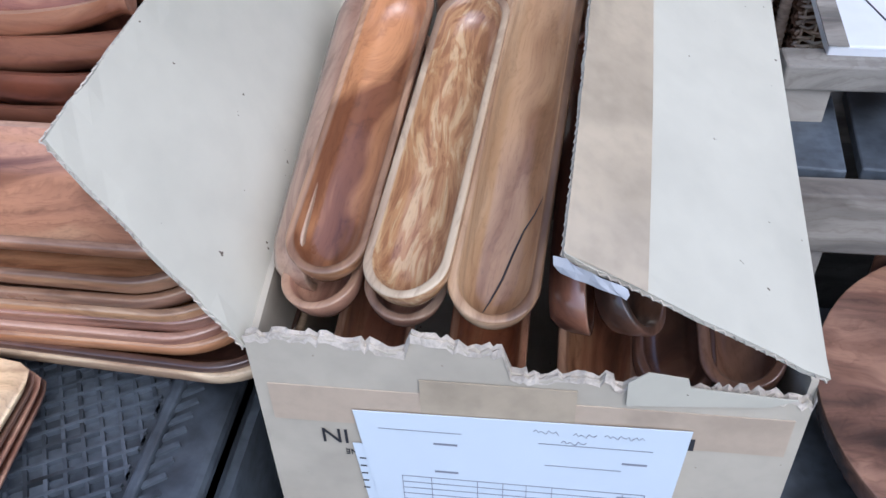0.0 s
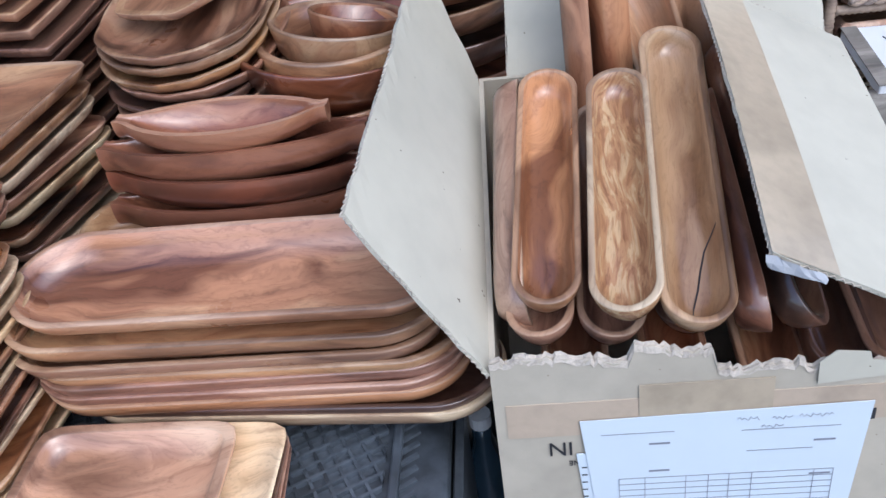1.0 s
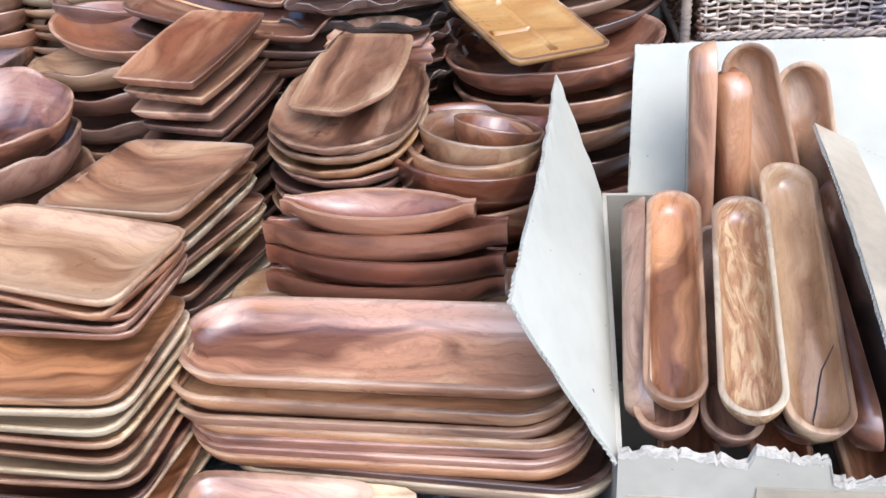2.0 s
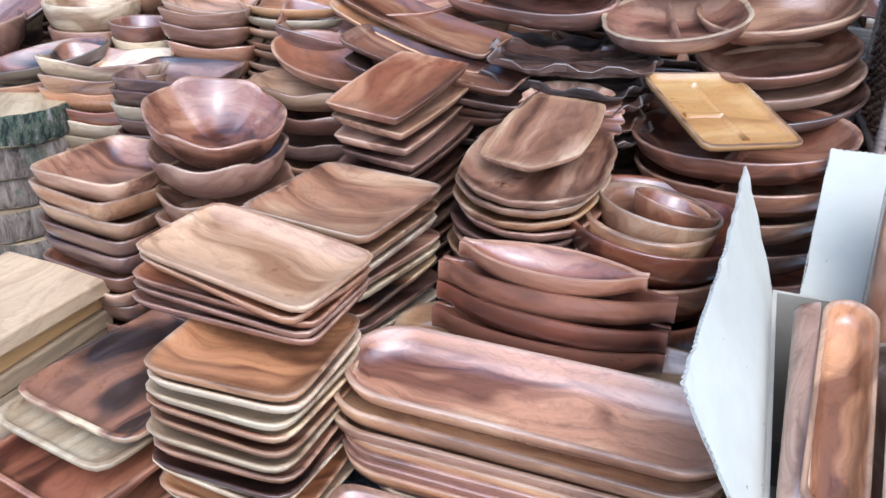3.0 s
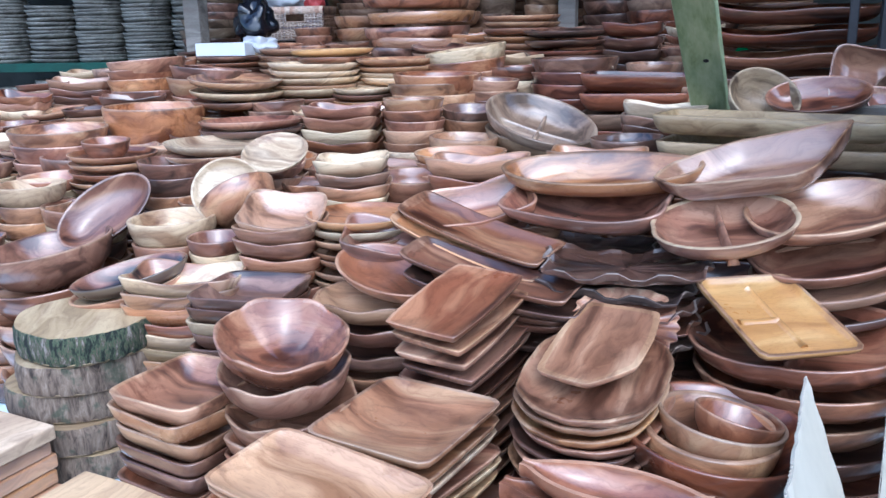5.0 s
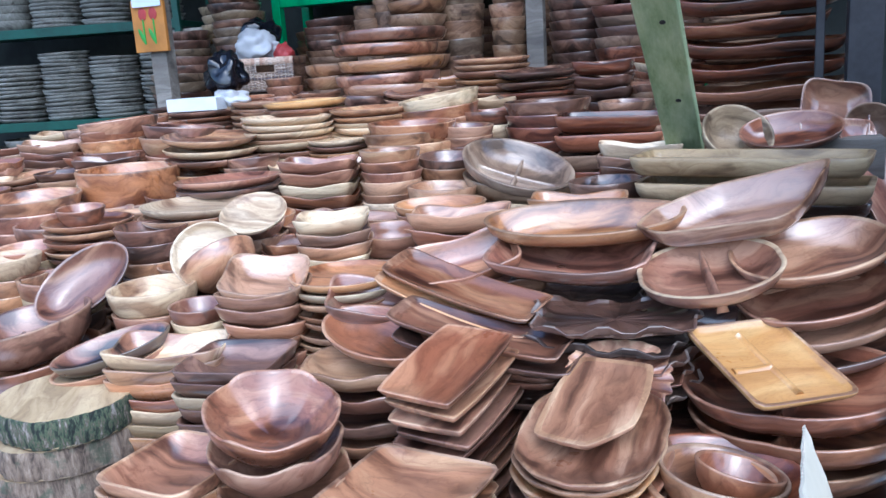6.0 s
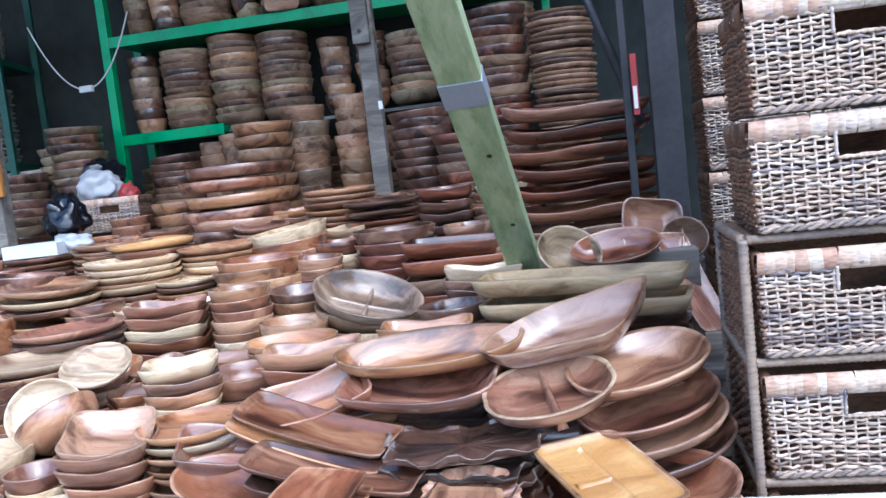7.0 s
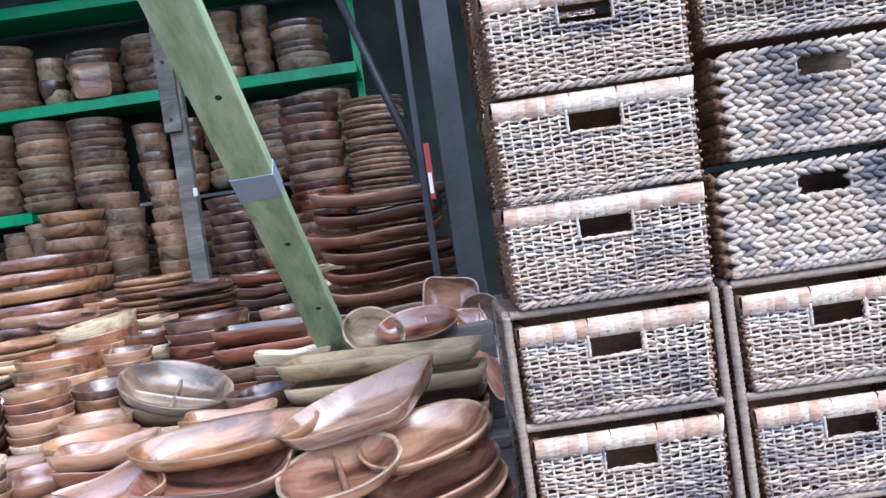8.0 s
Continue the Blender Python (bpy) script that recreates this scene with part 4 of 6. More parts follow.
# ---- long trays and stacks on the front table ----
P = "long oval tray stacked beside the carton"
LT = "long oval trays"
for i, (mat_, dx, tw) in enumerate(((CREAM, 0.035, -1.5), (DARK, 0.03, -1.5), (HONEY, 0.0, 1.0), (RED, -0.005, 0.5), (RED, 0.0, 1.5), (HONEY, -0.005, 0.5), (ROSE, -0.022, 1.0), (HONEY, -0.02, 0.0))):
    put("long_oval_tray", mat_, pose(-0.325 + dx, 0.742, 0.632 + (0.0, 0.012, 0.030, 0.044, 0.062, 0.076, 0.092, 0.118)[i], 3, 0, tw - 2), "long_oval_tray", P, "tray", LT)
put("long_oval_tray", HONEY, pose(-0.335, 0.765, 0.778, 9, 0, -1.5), "long_oval_tray", "long oval tray tipped forward on top of its stack", "tray", LT)
for i, mat_ in enumerate((RED, RED, ROSE, RED, TAN)):
    put("long_oval_tray", mat_, pose(-0.325 + 0.006 * (i % 2), 0.925, 0.632 + i * 0.028, 2, 0, -3 + i * 0.4), "long_oval_tray", P if i < 4 else "long oval tray carrying four boat bowls", "tray", LT)
for i, (mat_, dx, tw) in enumerate(((DEEP, 0.0, 1), (DEEP, 0.0, -3), (DEEP, 0.004, 2), (RED, -0.004, -1))):
    put("boat_bowl" if i < 3 else "short_boat_bowl", mat_, pose(-0.352 + dx, 0.908 + 0.007 * i, 0.762 + i * 0.037 + (0.004 if i == 3 else 0), -9 if i < 3 else -3, 0, tw - 2), "boat_bowl", "boat-shaped bowl with blunt ends in a stack", "bowl", "boat bowls")

SQ = "square plate with rounded corners in a tall stack"
stack("square_plate", [HONEY, CREAM, CREAM, TWO, ROSE, CREAM, HONEY, DARK, CREAM], -0.69, 0.675, 0.862, T1, 0.021, -2, "square_plate", SQ, "plate", "front square plates")
for i, mat_ in enumerate((RED, RED, RED, HONEY, PALE)):
    put("rect_plate", mat_, pose(-0.738 + 0.002 * i, 0.752, 0.862 + i * 0.0155, 4, -1 + i * 0.8, (-4, -7, -5, -15, -11)[i]), "rectangular_plate", "rectangular plate with rounded corners on a leaning stack", "plate", "rectangular plates")
stack("wide_square_plate", [HONEY, HONEY, CREAM, RED, CREAM, TWO, DARK, CREAM, HONEY], -0.696, 0.968, 0.955, T1, 0.025, -15, "square_plate", SQ, "plate", "middle square plates", slip=0.006, lean=(3, -1))
stack("slim_rect_plate", [RED, ROSE, ROSE, DARK, RED, DARK], -0.683, 1.18, 1.09, T1, 0.031, 80, "rectangular_plate", "rectangular plate with curved sides in a leaning stack", "plate", "leaning rectangular plates", lean=(2, -12), slip=0.006, drift=(0.0, -0.12))
stack("square_bowl", [ROSE, HONEY, HONEY, DARK, DARK, RED], -1.113, 0.95, 0.96, T1, 0.033, -10, "square_bowl", "shallow square bowl in a stack", "bowl", "square bowls")
stack("square_bowl", [HONEY, RED], -0.885, 0.955, 0.90, T1, 0.033, -14, "square_bowl", "shallow square bowl in a stack", "bowl", "square bowls under petal bowls")
for i, mat_ in enumerate((ROSE, ROSE, RED)):
    put("petal_bowl", mat_, pose(-0.915 - 0.022 * i, 0.985 + 0.018 * i, 0.872 + i * 0.055, 14 if i == 2 else 4, 5 if i == 2 else -2, (-7, 18, 30)[i]), "petal_bowl", "petal-edged round bowl in a stack of three", "bowl", "petal bowls")


def log_slice(z, r, mat_bark, turn, high, dx):
    g = base_of("log_slice", pose(-1.55 + dx, 1.165 + dx * 0.4, z, 0, 0, turn), "round sawn log slice with rough bark edge, stacked", "log slice", "log slices")
    rr = random.Random(int(turn * 10))
    pts = [(r * (1 + 0.035 * math.sin(3 * a + turn) + 0.015 * math.sin(7 * a)) * math.cos(a), r * (1 + 0.035 * math.sin(3 * a + turn) + 0.015 * math.sin(7 * a)) * math.sin(a)) for a in (2 * math.pi * k / 72 for k in range(72))]
    part("sawn_face", slab(bmesh.new(), [(x * 0.985, y * 0.985) for x, y in pts], high - 0.002, pose(0, 0, high)), LOGFACE, g)
    bm = bmesh.new()
    rows = [[bm.verts.new((x * s * (1 + rr.uniform(-0.014, 0.014)), y * s * (1 + rr.uniform(-0.014, 0.014)), zz)) for x, y in pts] for s, zz in ((0.98, 0.0), (1.0, 0.006), (1.012, high * 0.35), (1.012, high * 0.7), (1.0, high - 0.005), (0.98, high - 0.001))]
    for a, b in zip(rows, rows[1:]):
        for k in range(72):
            bm.faces.new((a[k], a[(k + 1) % 72], b[(k + 1) % 72], b[k]))
    part("bark", bm, mat_bark, g, "mossy green bark" if mat_bark is MOSS else "grey bark", smooth=True)


for i, (mb, r, dx) in enumerate(((BARK, 0.145, 0.0), (BARK, 0.15, -0.03), (BARK, 0.142, -0.035), (BARK, 0.148, -0.01), (MOSS, 0.15, 0.0))):
    log_slice(T1 + 0.001 + i * 0.0675, r, mb, 31.0 * i, 0.064, dx)


def board(x, y, z, turn, mat_, w=0.22, l=0.32):
    bm = boxed(-l / 2, l / 2, -w / 2, w / 2, 0, 0.031, 0.004)
    solid("cutting_board", bm, mat_, pose(x, y, z, 0, 0, turn), f"{WORDS[mat_]} wooden cutting board in a stack", "cutting board", "cutting boards")


for i in range(5):
    board(-1.195 + rng.uniform(-0.008, 0.008), 0.70 + rng.uniform(-0.006, 0.006), T1 + 0.001 + i * 0.0335, 87 + rng.uniform(-1.5, 1.5), (OLIVE if i == 2 else AMBER if i == 3 else ENDGRAIN if i == 4 else CREAM))
for i in range(5):
    board(-1.61 + rng.uniform(-0.006, 0.006), 0.83 + rng.uniform(-0.006, 0.006), T1 + 0.001 + i * 0.0335, 86 + rng.uniform(-1, 1), ENDGRAIN if i == 4 else HONEY)
solid("side_bench", boxed(-1.65, -0.705, 0.30, 0.795, 0.55, 0.612, 0.004), BARE, pose(0, 0, 0), "low grey timber bench in front of the table", "bench")
LP = "long rectangular platter leaning on others"
put("long_platter", TWO, pose(-0.90, 0.725, 0.722, 5, 3, 84), "rectangular_platter", LP, "platter", "platters")
put("long_platter", CREAM, pose(-0.915, 0.695, 0.696, 4, 2, 82), "rectangular_platter", LP, "platter", "platters")
put("long_platter", RED, pose(-0.90, 0.645, 0.664, 1, 0, 78), "rectangular_platter", LP, "platter", "platters")
put("long_platter", RED, pose(-0.93, 0.60, 0.638, 0, 0, 84), "rectangular_platter", LP, "platter", "platters")
put("long_platter", RED, pose(-0.90, 0.57, 0.614, 0, 0, 80), "rectangular_platter", LP, "platter", "platters")
put("long_platter", TAN, pose(-1.17, 0.45, 0.614, 0, 0, 80), "rectangular_platter", LP, "platter", "platters")
for i, mat_ in enumerate((RED, RED, RED, CREAM, TAN)):
    key = "rect_plate" if i < 4 else "crate_plate"
    put(key, mat_, pose(-0.423 + 0.001 * i - (0.02 if i == 4 else 0), 0.572 - 0.003 * i, 0.608 + i * 0.0145 + (0.004 if i == 4 else 0), 3, 0, -2 + (3 - i) * 1.5 * (i < 3)), "rectangular_plate", "rectangular plate with rounded corners on the black crate", "plate", "plates on the crate")

# paddle and ruffled plates
stack("ruffled_plate", [ROSE, TAN, HONEY, RED, DARK, ROSE, TAN, DARK], -0.43, 1.135, 1.01, T1 + 0.09, 0.021, 80, "ruffled_plate", "oval plate with a ruffled rim in a stack", "plate", "ruffled plates", slip=0.008, twist=10, lean=(0, -11))
put("paddle_plate", ROSE, pose(-0.428, 1.175, 1.024, 0, -12, 82), "shield_plate", "shield-shaped plate with swirling grain on a stack", "plate")
put("shell_plate", ROSE, pose(-0.41, 1.29, 1.03, 24, 0, 10), "shell_plate", "fan-edged shell plate tucked behind another", "plate")

# nested round bowls beside the boats
for key, mat_, dx, dy, z, rx, ry in (("mid_bowl", DEEP, -0.01, 0, T1 + 0.09, 0, 0), ("mid_bowl", RED, -0.012, 0, T1 + 0.15, -2, 2), ("mid_bowl", DEEP, 0.0, 0.005, T1 + 0.225, 3, 4),
                                     ("low_bowl", HONEY, -0.005, 0.0, T1 + 0.248, 2, 4), ("round_bowl", HONEY, 0.004, 0.004, T1 + 0.254, 4, 8), ("small_bowl", RED, 0.028, 0.012, T1 + 0.272, 10, 12)):
    put(key, mat_, pose(-0.24 + dx, 1.13 + dy, z + 0.001, rx, ry, rng.uniform(0, 90)), "round_bowl", "deep round bowl nested in a stack", "bowl", "nested round bowls")

# divided trays with a square divided plate on top
for i in range(7):
    put("divided_tray", (ROSE, RED, RED, DARK)[i % 4] if i < 6 else RED, pose(-0.115 + rng.uniform(-0.012, 0.012), 1.385, T1 + 0.001 + i * 0.056, 7 * i / 7, -5 * i / 6, -18 + rng.uniform(-6, 6)), "divided_tray", "large divided serving tray in a stack", "tray", "divided trays")
put("divided_plate", AMBER, pose(-0.165, 1.331, 1.056, 16, 2, 36), "divided_plate", "square plate with three compartments lying askew on trays", "plate")

# ---- second row ----


def pile(key, woods, x, y, top, name, what, category, step=0.03, turn=0.0, base=None, **more):
    if base is None:
        base = T1 if y < 1.46 else T2 if y < 2.14 else T3 if y < 3.14 else T4
    stack(key, woods, x, y, top, base, step, turn, name, what, category, name.replace("_", " ") + "s in stacks", **more)


BW, PL = "round bowl in a stack", "round plate in a stack"
pile("wide_bowl", [ROSE, RED, ROSE], -1.846, 1.37, 1.05, "round_bowl", "large round bowl in a leaning stack", "bowl", 0.075, lean=(5, -7))
pile("round_bowl", [CREAM, HONEY], -2.13, 1.57, 1.15, "round_bowl", BW, "bowl", 0.045)
put("oval_dish", RED, pose(-1.80, 1.52, 1.085, 40, -32, 50), "oval_bowl", "striped oval bowl leaning on its side against others", "bowl")
pile("round_plate", [RED, HONEY, RED, HONEY, DARK], -2.04, 1.80, 1.21, "round_plate", PL, "plate", 0.024)
put("small_bowl", RED, pose(-2.06, 1.80, 1.192, 3, 2, 0), "small_bowl", "small bowl on a stack of plates", "bowl")
pile("wide_bowl", [HONEY, RED], -2.45, 2.0, 1.25, "round_bowl", BW, "bowl", 0.05)
pile("drum_bowl", [HONEY], -2.302, 2.30, 1.30, "drum_bowl", "big deep bowl with upright sides", "bowl", 0.12)
pile("round_bowl", [DARK, DARK, HONEY], -1.747, 1.73, 1.21, "round_bowl", BW, "bowl", 0.04)
put("side_plate", CREAM, pose(-1.51, 1.64, 1.145, 58, 10, 20), "side_plate", "pale round plate propped on its edge", "plate")
put("round_bowl", HONEY, pose(-1.415, 1.585, 1.10, -14, -38, 0), "round_bowl", "smooth tan bowl lying on its side", "bowl")
pile("low_bowl", [CREAM, ROSE, HONEY, RED], -1.554, 1.475, 1.115, "low_bowl", "low straight-sided bowl in a stack", "bowl", 0.055)
pile("small_bowl", [RED, CREAM, ROSE], -1.385, 1.425, 1.09, "small_bowl", "small round bowl in a stack", "bowl", 0.035)
pile("small_square_bowl", [ROSE, RED, RED, HONEY, RED, TAN], -1.219, 1.44, 1.135, "square_bowl", "small square bowl with raised corners in a stack", "bowl", 0.036, 12)
put("small_square_bowl", TAN, pose(-1.222, 1.45, 1.115, 14, 4, 20), "square_bowl", "small square bowl tipped on top of a stack", "bowl")
pile("round_plate", [HONEY, CREAM, TAN], -1.06, 1.53, 1.145, "round_plate", PL, "plate", 0.024)
pile("oval_dish", [TWO, ROSE, CREAM], -1.53, 1.295, 1.03, "oval_dish", "oval dish in a leaning stack", "dish", 0.03, 30, lean=(6, -12))
pile("deep_rect_dish", [TWO, HONEY, HONEY, RED, CREAM, OLIVE], -1.367, 1.27, 1.045, "rectangular_dish", "small rectangular dish in a stack", "dish", 0.03, 20)
pile("square_bowl", [DARK, DARK, OLIVE, DARK], -1.17, 1.235, 1.045, "square_bowl", "dark square dish in a stack", "dish", 0.026, 5)
pile("ruffled_dish", [PALE, RED, ROSE, TAN], -0.885, 1.235, 1.055, "ruffled_dish", "dish with a wavy edge in a stack", "dish", 0.045, 10)
put("side_plate", CREAM, pose(-1.47, 1.81, 1.215, 26, 8, 0), "side_plate", "pale round plate tipped forward", "plate")
pile("large_round_plate", [CREAM, HONEY, TAN], -1.74, 1.93, 1.235, "round_plate", PL, "plate", 0.026)
pile("small_square_bowl", [CREAM, ROSE, HONEY, CREAM, TAN, CREAM], -1.196, 1.75, 1.235, "square_bowl", "pale square bowl with raised corners in a stack", "bowl", 0.032, 25)
pile("large_round_plate", [RED, DARK], -1.83, 2.22, 1.27, "round_plate", PL, "plate", 0.028)
pile("deep_rect_dish", [RED, ROSE, CREAM, RED], -1.54, 2.32, 1.31, "rectangular_dish", "rectangular dish in a stack", "dish", 0.035, 8)
pile("round_bowl", [HONEY, RED, RED, TAN, ROSE, CREAM], -1.30, 2.36, 1.335, "round_bowl", BW, "bowl", 0.032)
pile("large_round_plate", [CREAM, CREAM, CREAM, TAN, CREAM, RED, CREAM], -1.90, 2.75, 1.43, "round_plate", "pale-edged round plate in a tall stack", "plate", 0.024)
pile("large_round_plate", [HONEY, CREAM, RED], -2.10, 2.52, 1.385, "round_plate", PL, "plate", 0.04, lean=(2, 3))
pile("wide_bowl", [RED, RED, HONEY, RED], -2.66, 2.70, 1.45, "round_bowl", BW, "bowl", 0.038, slip=0.012, lean=(2, -3))
pile("wide_bowl", [RED, HONEY, RED, RED], -2.34, 2.68, 1.415, "round_bowl", BW, "bowl", 0.034, slip=0.012, lean=(-2, 4))
pile("wide_bowl", [RED, HONEY, TAN, CREAM], -1.36, 2.68, 1.395, "round_bowl", BW, "bowl", 0.032, slip=0.01)
pile("large_round_plate", [HONEY, HONEY, CREAM], -1.62, 2.95, 1.44, "round_plate", PL, "plate", 0.026)
pile("wide_bowl", [CREAM, RED, RED], -1.35, 3.0, 1.475, "round_bowl", "pale-rimmed bowl in a slanting stack", "bowl", 0.045, lean=(3, -6))
pile("large_round_plate", [AMBER, RED], -1.96, 3.0, 1.475, "round_plate", PL, "plate", 0.03)
pile("thick_disc", [RED, RED, HONEY, RED, ROSE, RED, RED], -1.90, 3.80, 1.765, "thick_tray", "thick round tray in a slightly twisted stack", "tray", 0.068, slip=0.04)
pile("large_round_plate", [HONEY, HONEY, RED, HONEY], -1.33, 3.62, 1.60, "round_plate", PL, "plate", 0.03)
# Dark red woods near here are picked darker to carry the back's shade.
pile("large_round_plate", [DARK, DARK, DEEP], -1.07, 3.42, 1.535, "round_plate", PL, "plate", 0.04)
pile("wide_bowl", [DARK, DEEP], -0.92, 2.93, 1.44, "round_bowl", BW, "bowl", 0.045, slip=0.01)
pile("deep_rect_dish", [DEEP, DARK, DARK], -0.80, 3.45, 1.555, "rectangular_dish", "boat-shaped dish in a stack", "dish", 0.05)
dish("long_dish", rounded(8), 0.36, 0.20, 0.06, 0.035, 0.012)
SPOTS.extend(((-0.80, 2.40), (-0.72, 2.42), (-0.86, 2.25)))
pile("long_dish", [DEEP, DEEP, SHELFRED], -0.65, 2.72, 1.395, "rectangular_dish", "rectangular serving dish in a stack", "dish", 0.065, 2)
pile("four_part_dish", [DUSK, ROSE, DUSK], -0.90, 2.43, 1.23, "divided_dish", "oval dish parted in four, greenish with dust", "dish", 0.06, 8, lean=(6, 6))
put("four_part_dish", DUSK, pose(-0.905, 2.42, 1.215, 20, 17, 8), "divided_dish", "oval dish parted in four, tipped, greenish with dust", "dish", "divided dishs in stacks")
put("long_slab_tray", OLIVE, pose(-0.21, 2.13, 1.275, 0, 0, -11), "long_tray", "long olive-brown tray lying across the display", "tray", "long trays")
put("long_slab_tray", OLIVE, pose(-0.20, 2.15, 1.205, 0, 0, -9), "long_tray", "long olive-brown tray lying across the display", "tray", "long trays")
for i, mat_ in enumerate((RED, HONEY, DARK)):
    put("long_slab_tray", mat_, pose(-0.20, 2.24, T3 + 0.001 + i * 0.057, 0, 0, -5 + i), "long_tray", "long brown tray under others", "tray", "long trays")
put("round_bowl", OLIVE, pose(-0.26, 2.40, 1.31, 40, 24, 0), "round_bowl", "olive-brown bowl tipped towards the front", "bowl")
put("oval_dish", RED, pose(-0.10, 2.38, 1.325, 30, -4, -6), "oval_dish", "glossy red-brown oval dish tipped forward", "dish")
for x_, k_ in ((-0.27, 0.235), (-0.08, 0.25), (0.03, 0.30)):
    solid("timber_block", boxed(-0.1, 0.1, -0.12, 0.12, 0, k_, 0.004), BARE, pose(x_, 2.48, T3), "grey timber block raising the bowls", "block")
put("small_square_bowl", RED, pose(0.0, 2.50, 1.375, 64, 10, 12), "square_bowl", "brown square bowl standing on its side", "bowl")
bread("narrow_tray", RED, (0.15, 2.23, 1.10), (0.05, 2.46, 1.36), 10, "narrow tray leaning down beside the bowls")
put("small_bowl", SHELFRED, pose(0.10, 2.48, 1.33, 60, 0, 0), "small_bowl", "small dark bowl lying on its side", "bowl")

# big trays over the dark wavy ones
pile("wavy_tray", [DARK, EBONY, DARK, DARK, EBONY], -0.45, 1.44, 1.115, "wavy_tray", "dark tray with a zigzag edge in a stack", "tray", 0.034, -12, slip=0.035, twist=22)
put("leaf_tray", RED, pose(-0.55, 1.60, 1.150, 10, 3, -4), "leaf_tray", "wide leaf-shaped tray under a bowl", "tray")
put("canoe_bowl", HONEY, pose(-0.535, 1.65, 1.205, 16, -2, 8), "oval_boat", "long oval boat bowl with light grain on a pile", "bowl")
put("corner_tray", ROSE, pose(-0.215, 1.645, 1.238, 14, -9, 0), "corner_tray", "deep leaf tray on top of a pile", "tray")
put("apple_tray", ROSE, pose(-0.262, 1.492, 1.145, 11, -9, 12), "apple_tray", "apple-shaped divided tray with a cream rim", "tray", rim=CREAM)
for i, (mat_, z) in enumerate(((DARK, 1.02), (TAN, 1.055), (RED, 1.09), (ROSE, 1.165))):
    put("kidney_tray", mat_, pose(-0.055 - 0.01 * i, 1.52 + 0.025 * i, z, 12, -10, 24), "kidney_tray", "rounded divided tray in a fanned pile", "tray", "kidney trays")
pile("divided_tray", [RED, DARK], -0.22, 1.64, 1.03, "divided_tray", "large divided tray low in a pile", "tray", 0.05)
pile("wavy_tray", [EBONY, DARK], -0.56, 1.62, 1.09, "wavy_tray", "dark tray low in a pile", "tray", 0.045)

# slanting rectangular trays
NT = "narrow rectangular tray in a slanting pile"
for x_, y_, z_, rx, ry, rz, mat_ in ((-0.75, 1.46, 1.125, 12, 12, -14, RED), (-0.76, 1.44, 1.10, 10, 14, -12, HONEY), (-0.68, 1.33, 1.075, 6, 8, -8, RED), (-0.66, 1.31, 1.045, 4, 6, -6, DARK), (-0.72, 1.40, 1.05, 4, 8, -12, DARK), (-0.69, 1.36, 1.015, 3, 5, -10, RED)):
    put("narrow_tray", mat_, pose(x_, y_, z_, rx, ry, rz), "narrow_tray", NT, "tray", "slanting trays")
pile("narrow_tray", [RED, DARK], -0.69, 1.36, 1.01, "narrow_tray", "narrow tray low in a pile", "tray", 0.045, -8)
put("deep_rect_dish", RED, pose(-0.925, 1.44, 1.075, 14, 6, 20), "rectangular_dish", "shiny red-brown dish tipped forward", "dish")
put("deep_rect_dish", RED, pose(-0.785, 1.58, 1.135, 20, -12, 24), "rectangular_dish", "open rectangular dish tipped sideways", "dish")
put("oval_dish", RED, pose(-0.88, 1.31, 1.05, 12, 8, -18), "oval_dish", "dark shiny oval dish on a pile", "dish")
pile("deep_rect_dish", [RED, DARK], -0.90, 1.37, 1.03, "rectangular_dish", "rectangular dish low in a pile", "dish", 0.04, 10)
pile("deep_rect_dish", [TAN, RED, RED], -0.87, 1.80, 1.24, "rectangular_dish", "red-brown dish in a stack", "dish", 0.045, 8)
pile("deep_rect_dish", [RED, RED], -0.74, 1.62, 1.13, "rectangular_dish", "red-brown dish low in a pile", "dish", 0.045, 14)
pile("deep_rect_dish", [HONEY, RED], -0.62, 1.98, 1.24, "rectangular_dish", "red-brown dish in a stack", "dish", 0.045, 5)
pile("long_dish", [RED, RED, DARK], -0.25, 1.93, 1.14, "rectangular_dish", "long dish low in a pile", "dish", 0.05, 5)

# long red trays stacked by the post
for i in range(11):
    put("long_red_tray", (DEEP, RED, DEEP, RED, ROSE, RED, DEEP)[i % 7], pose(-0.21 + rng.uniform(-0.04, 0.04), 3.02, T3 + 0.001 + i * 0.0735, 4, rng.uniform(-2.5, 2.5), rng.uniform(-7, 5)), "long_red_tray", "long red-brown tray in a tall stack", "tray", "long red trays")


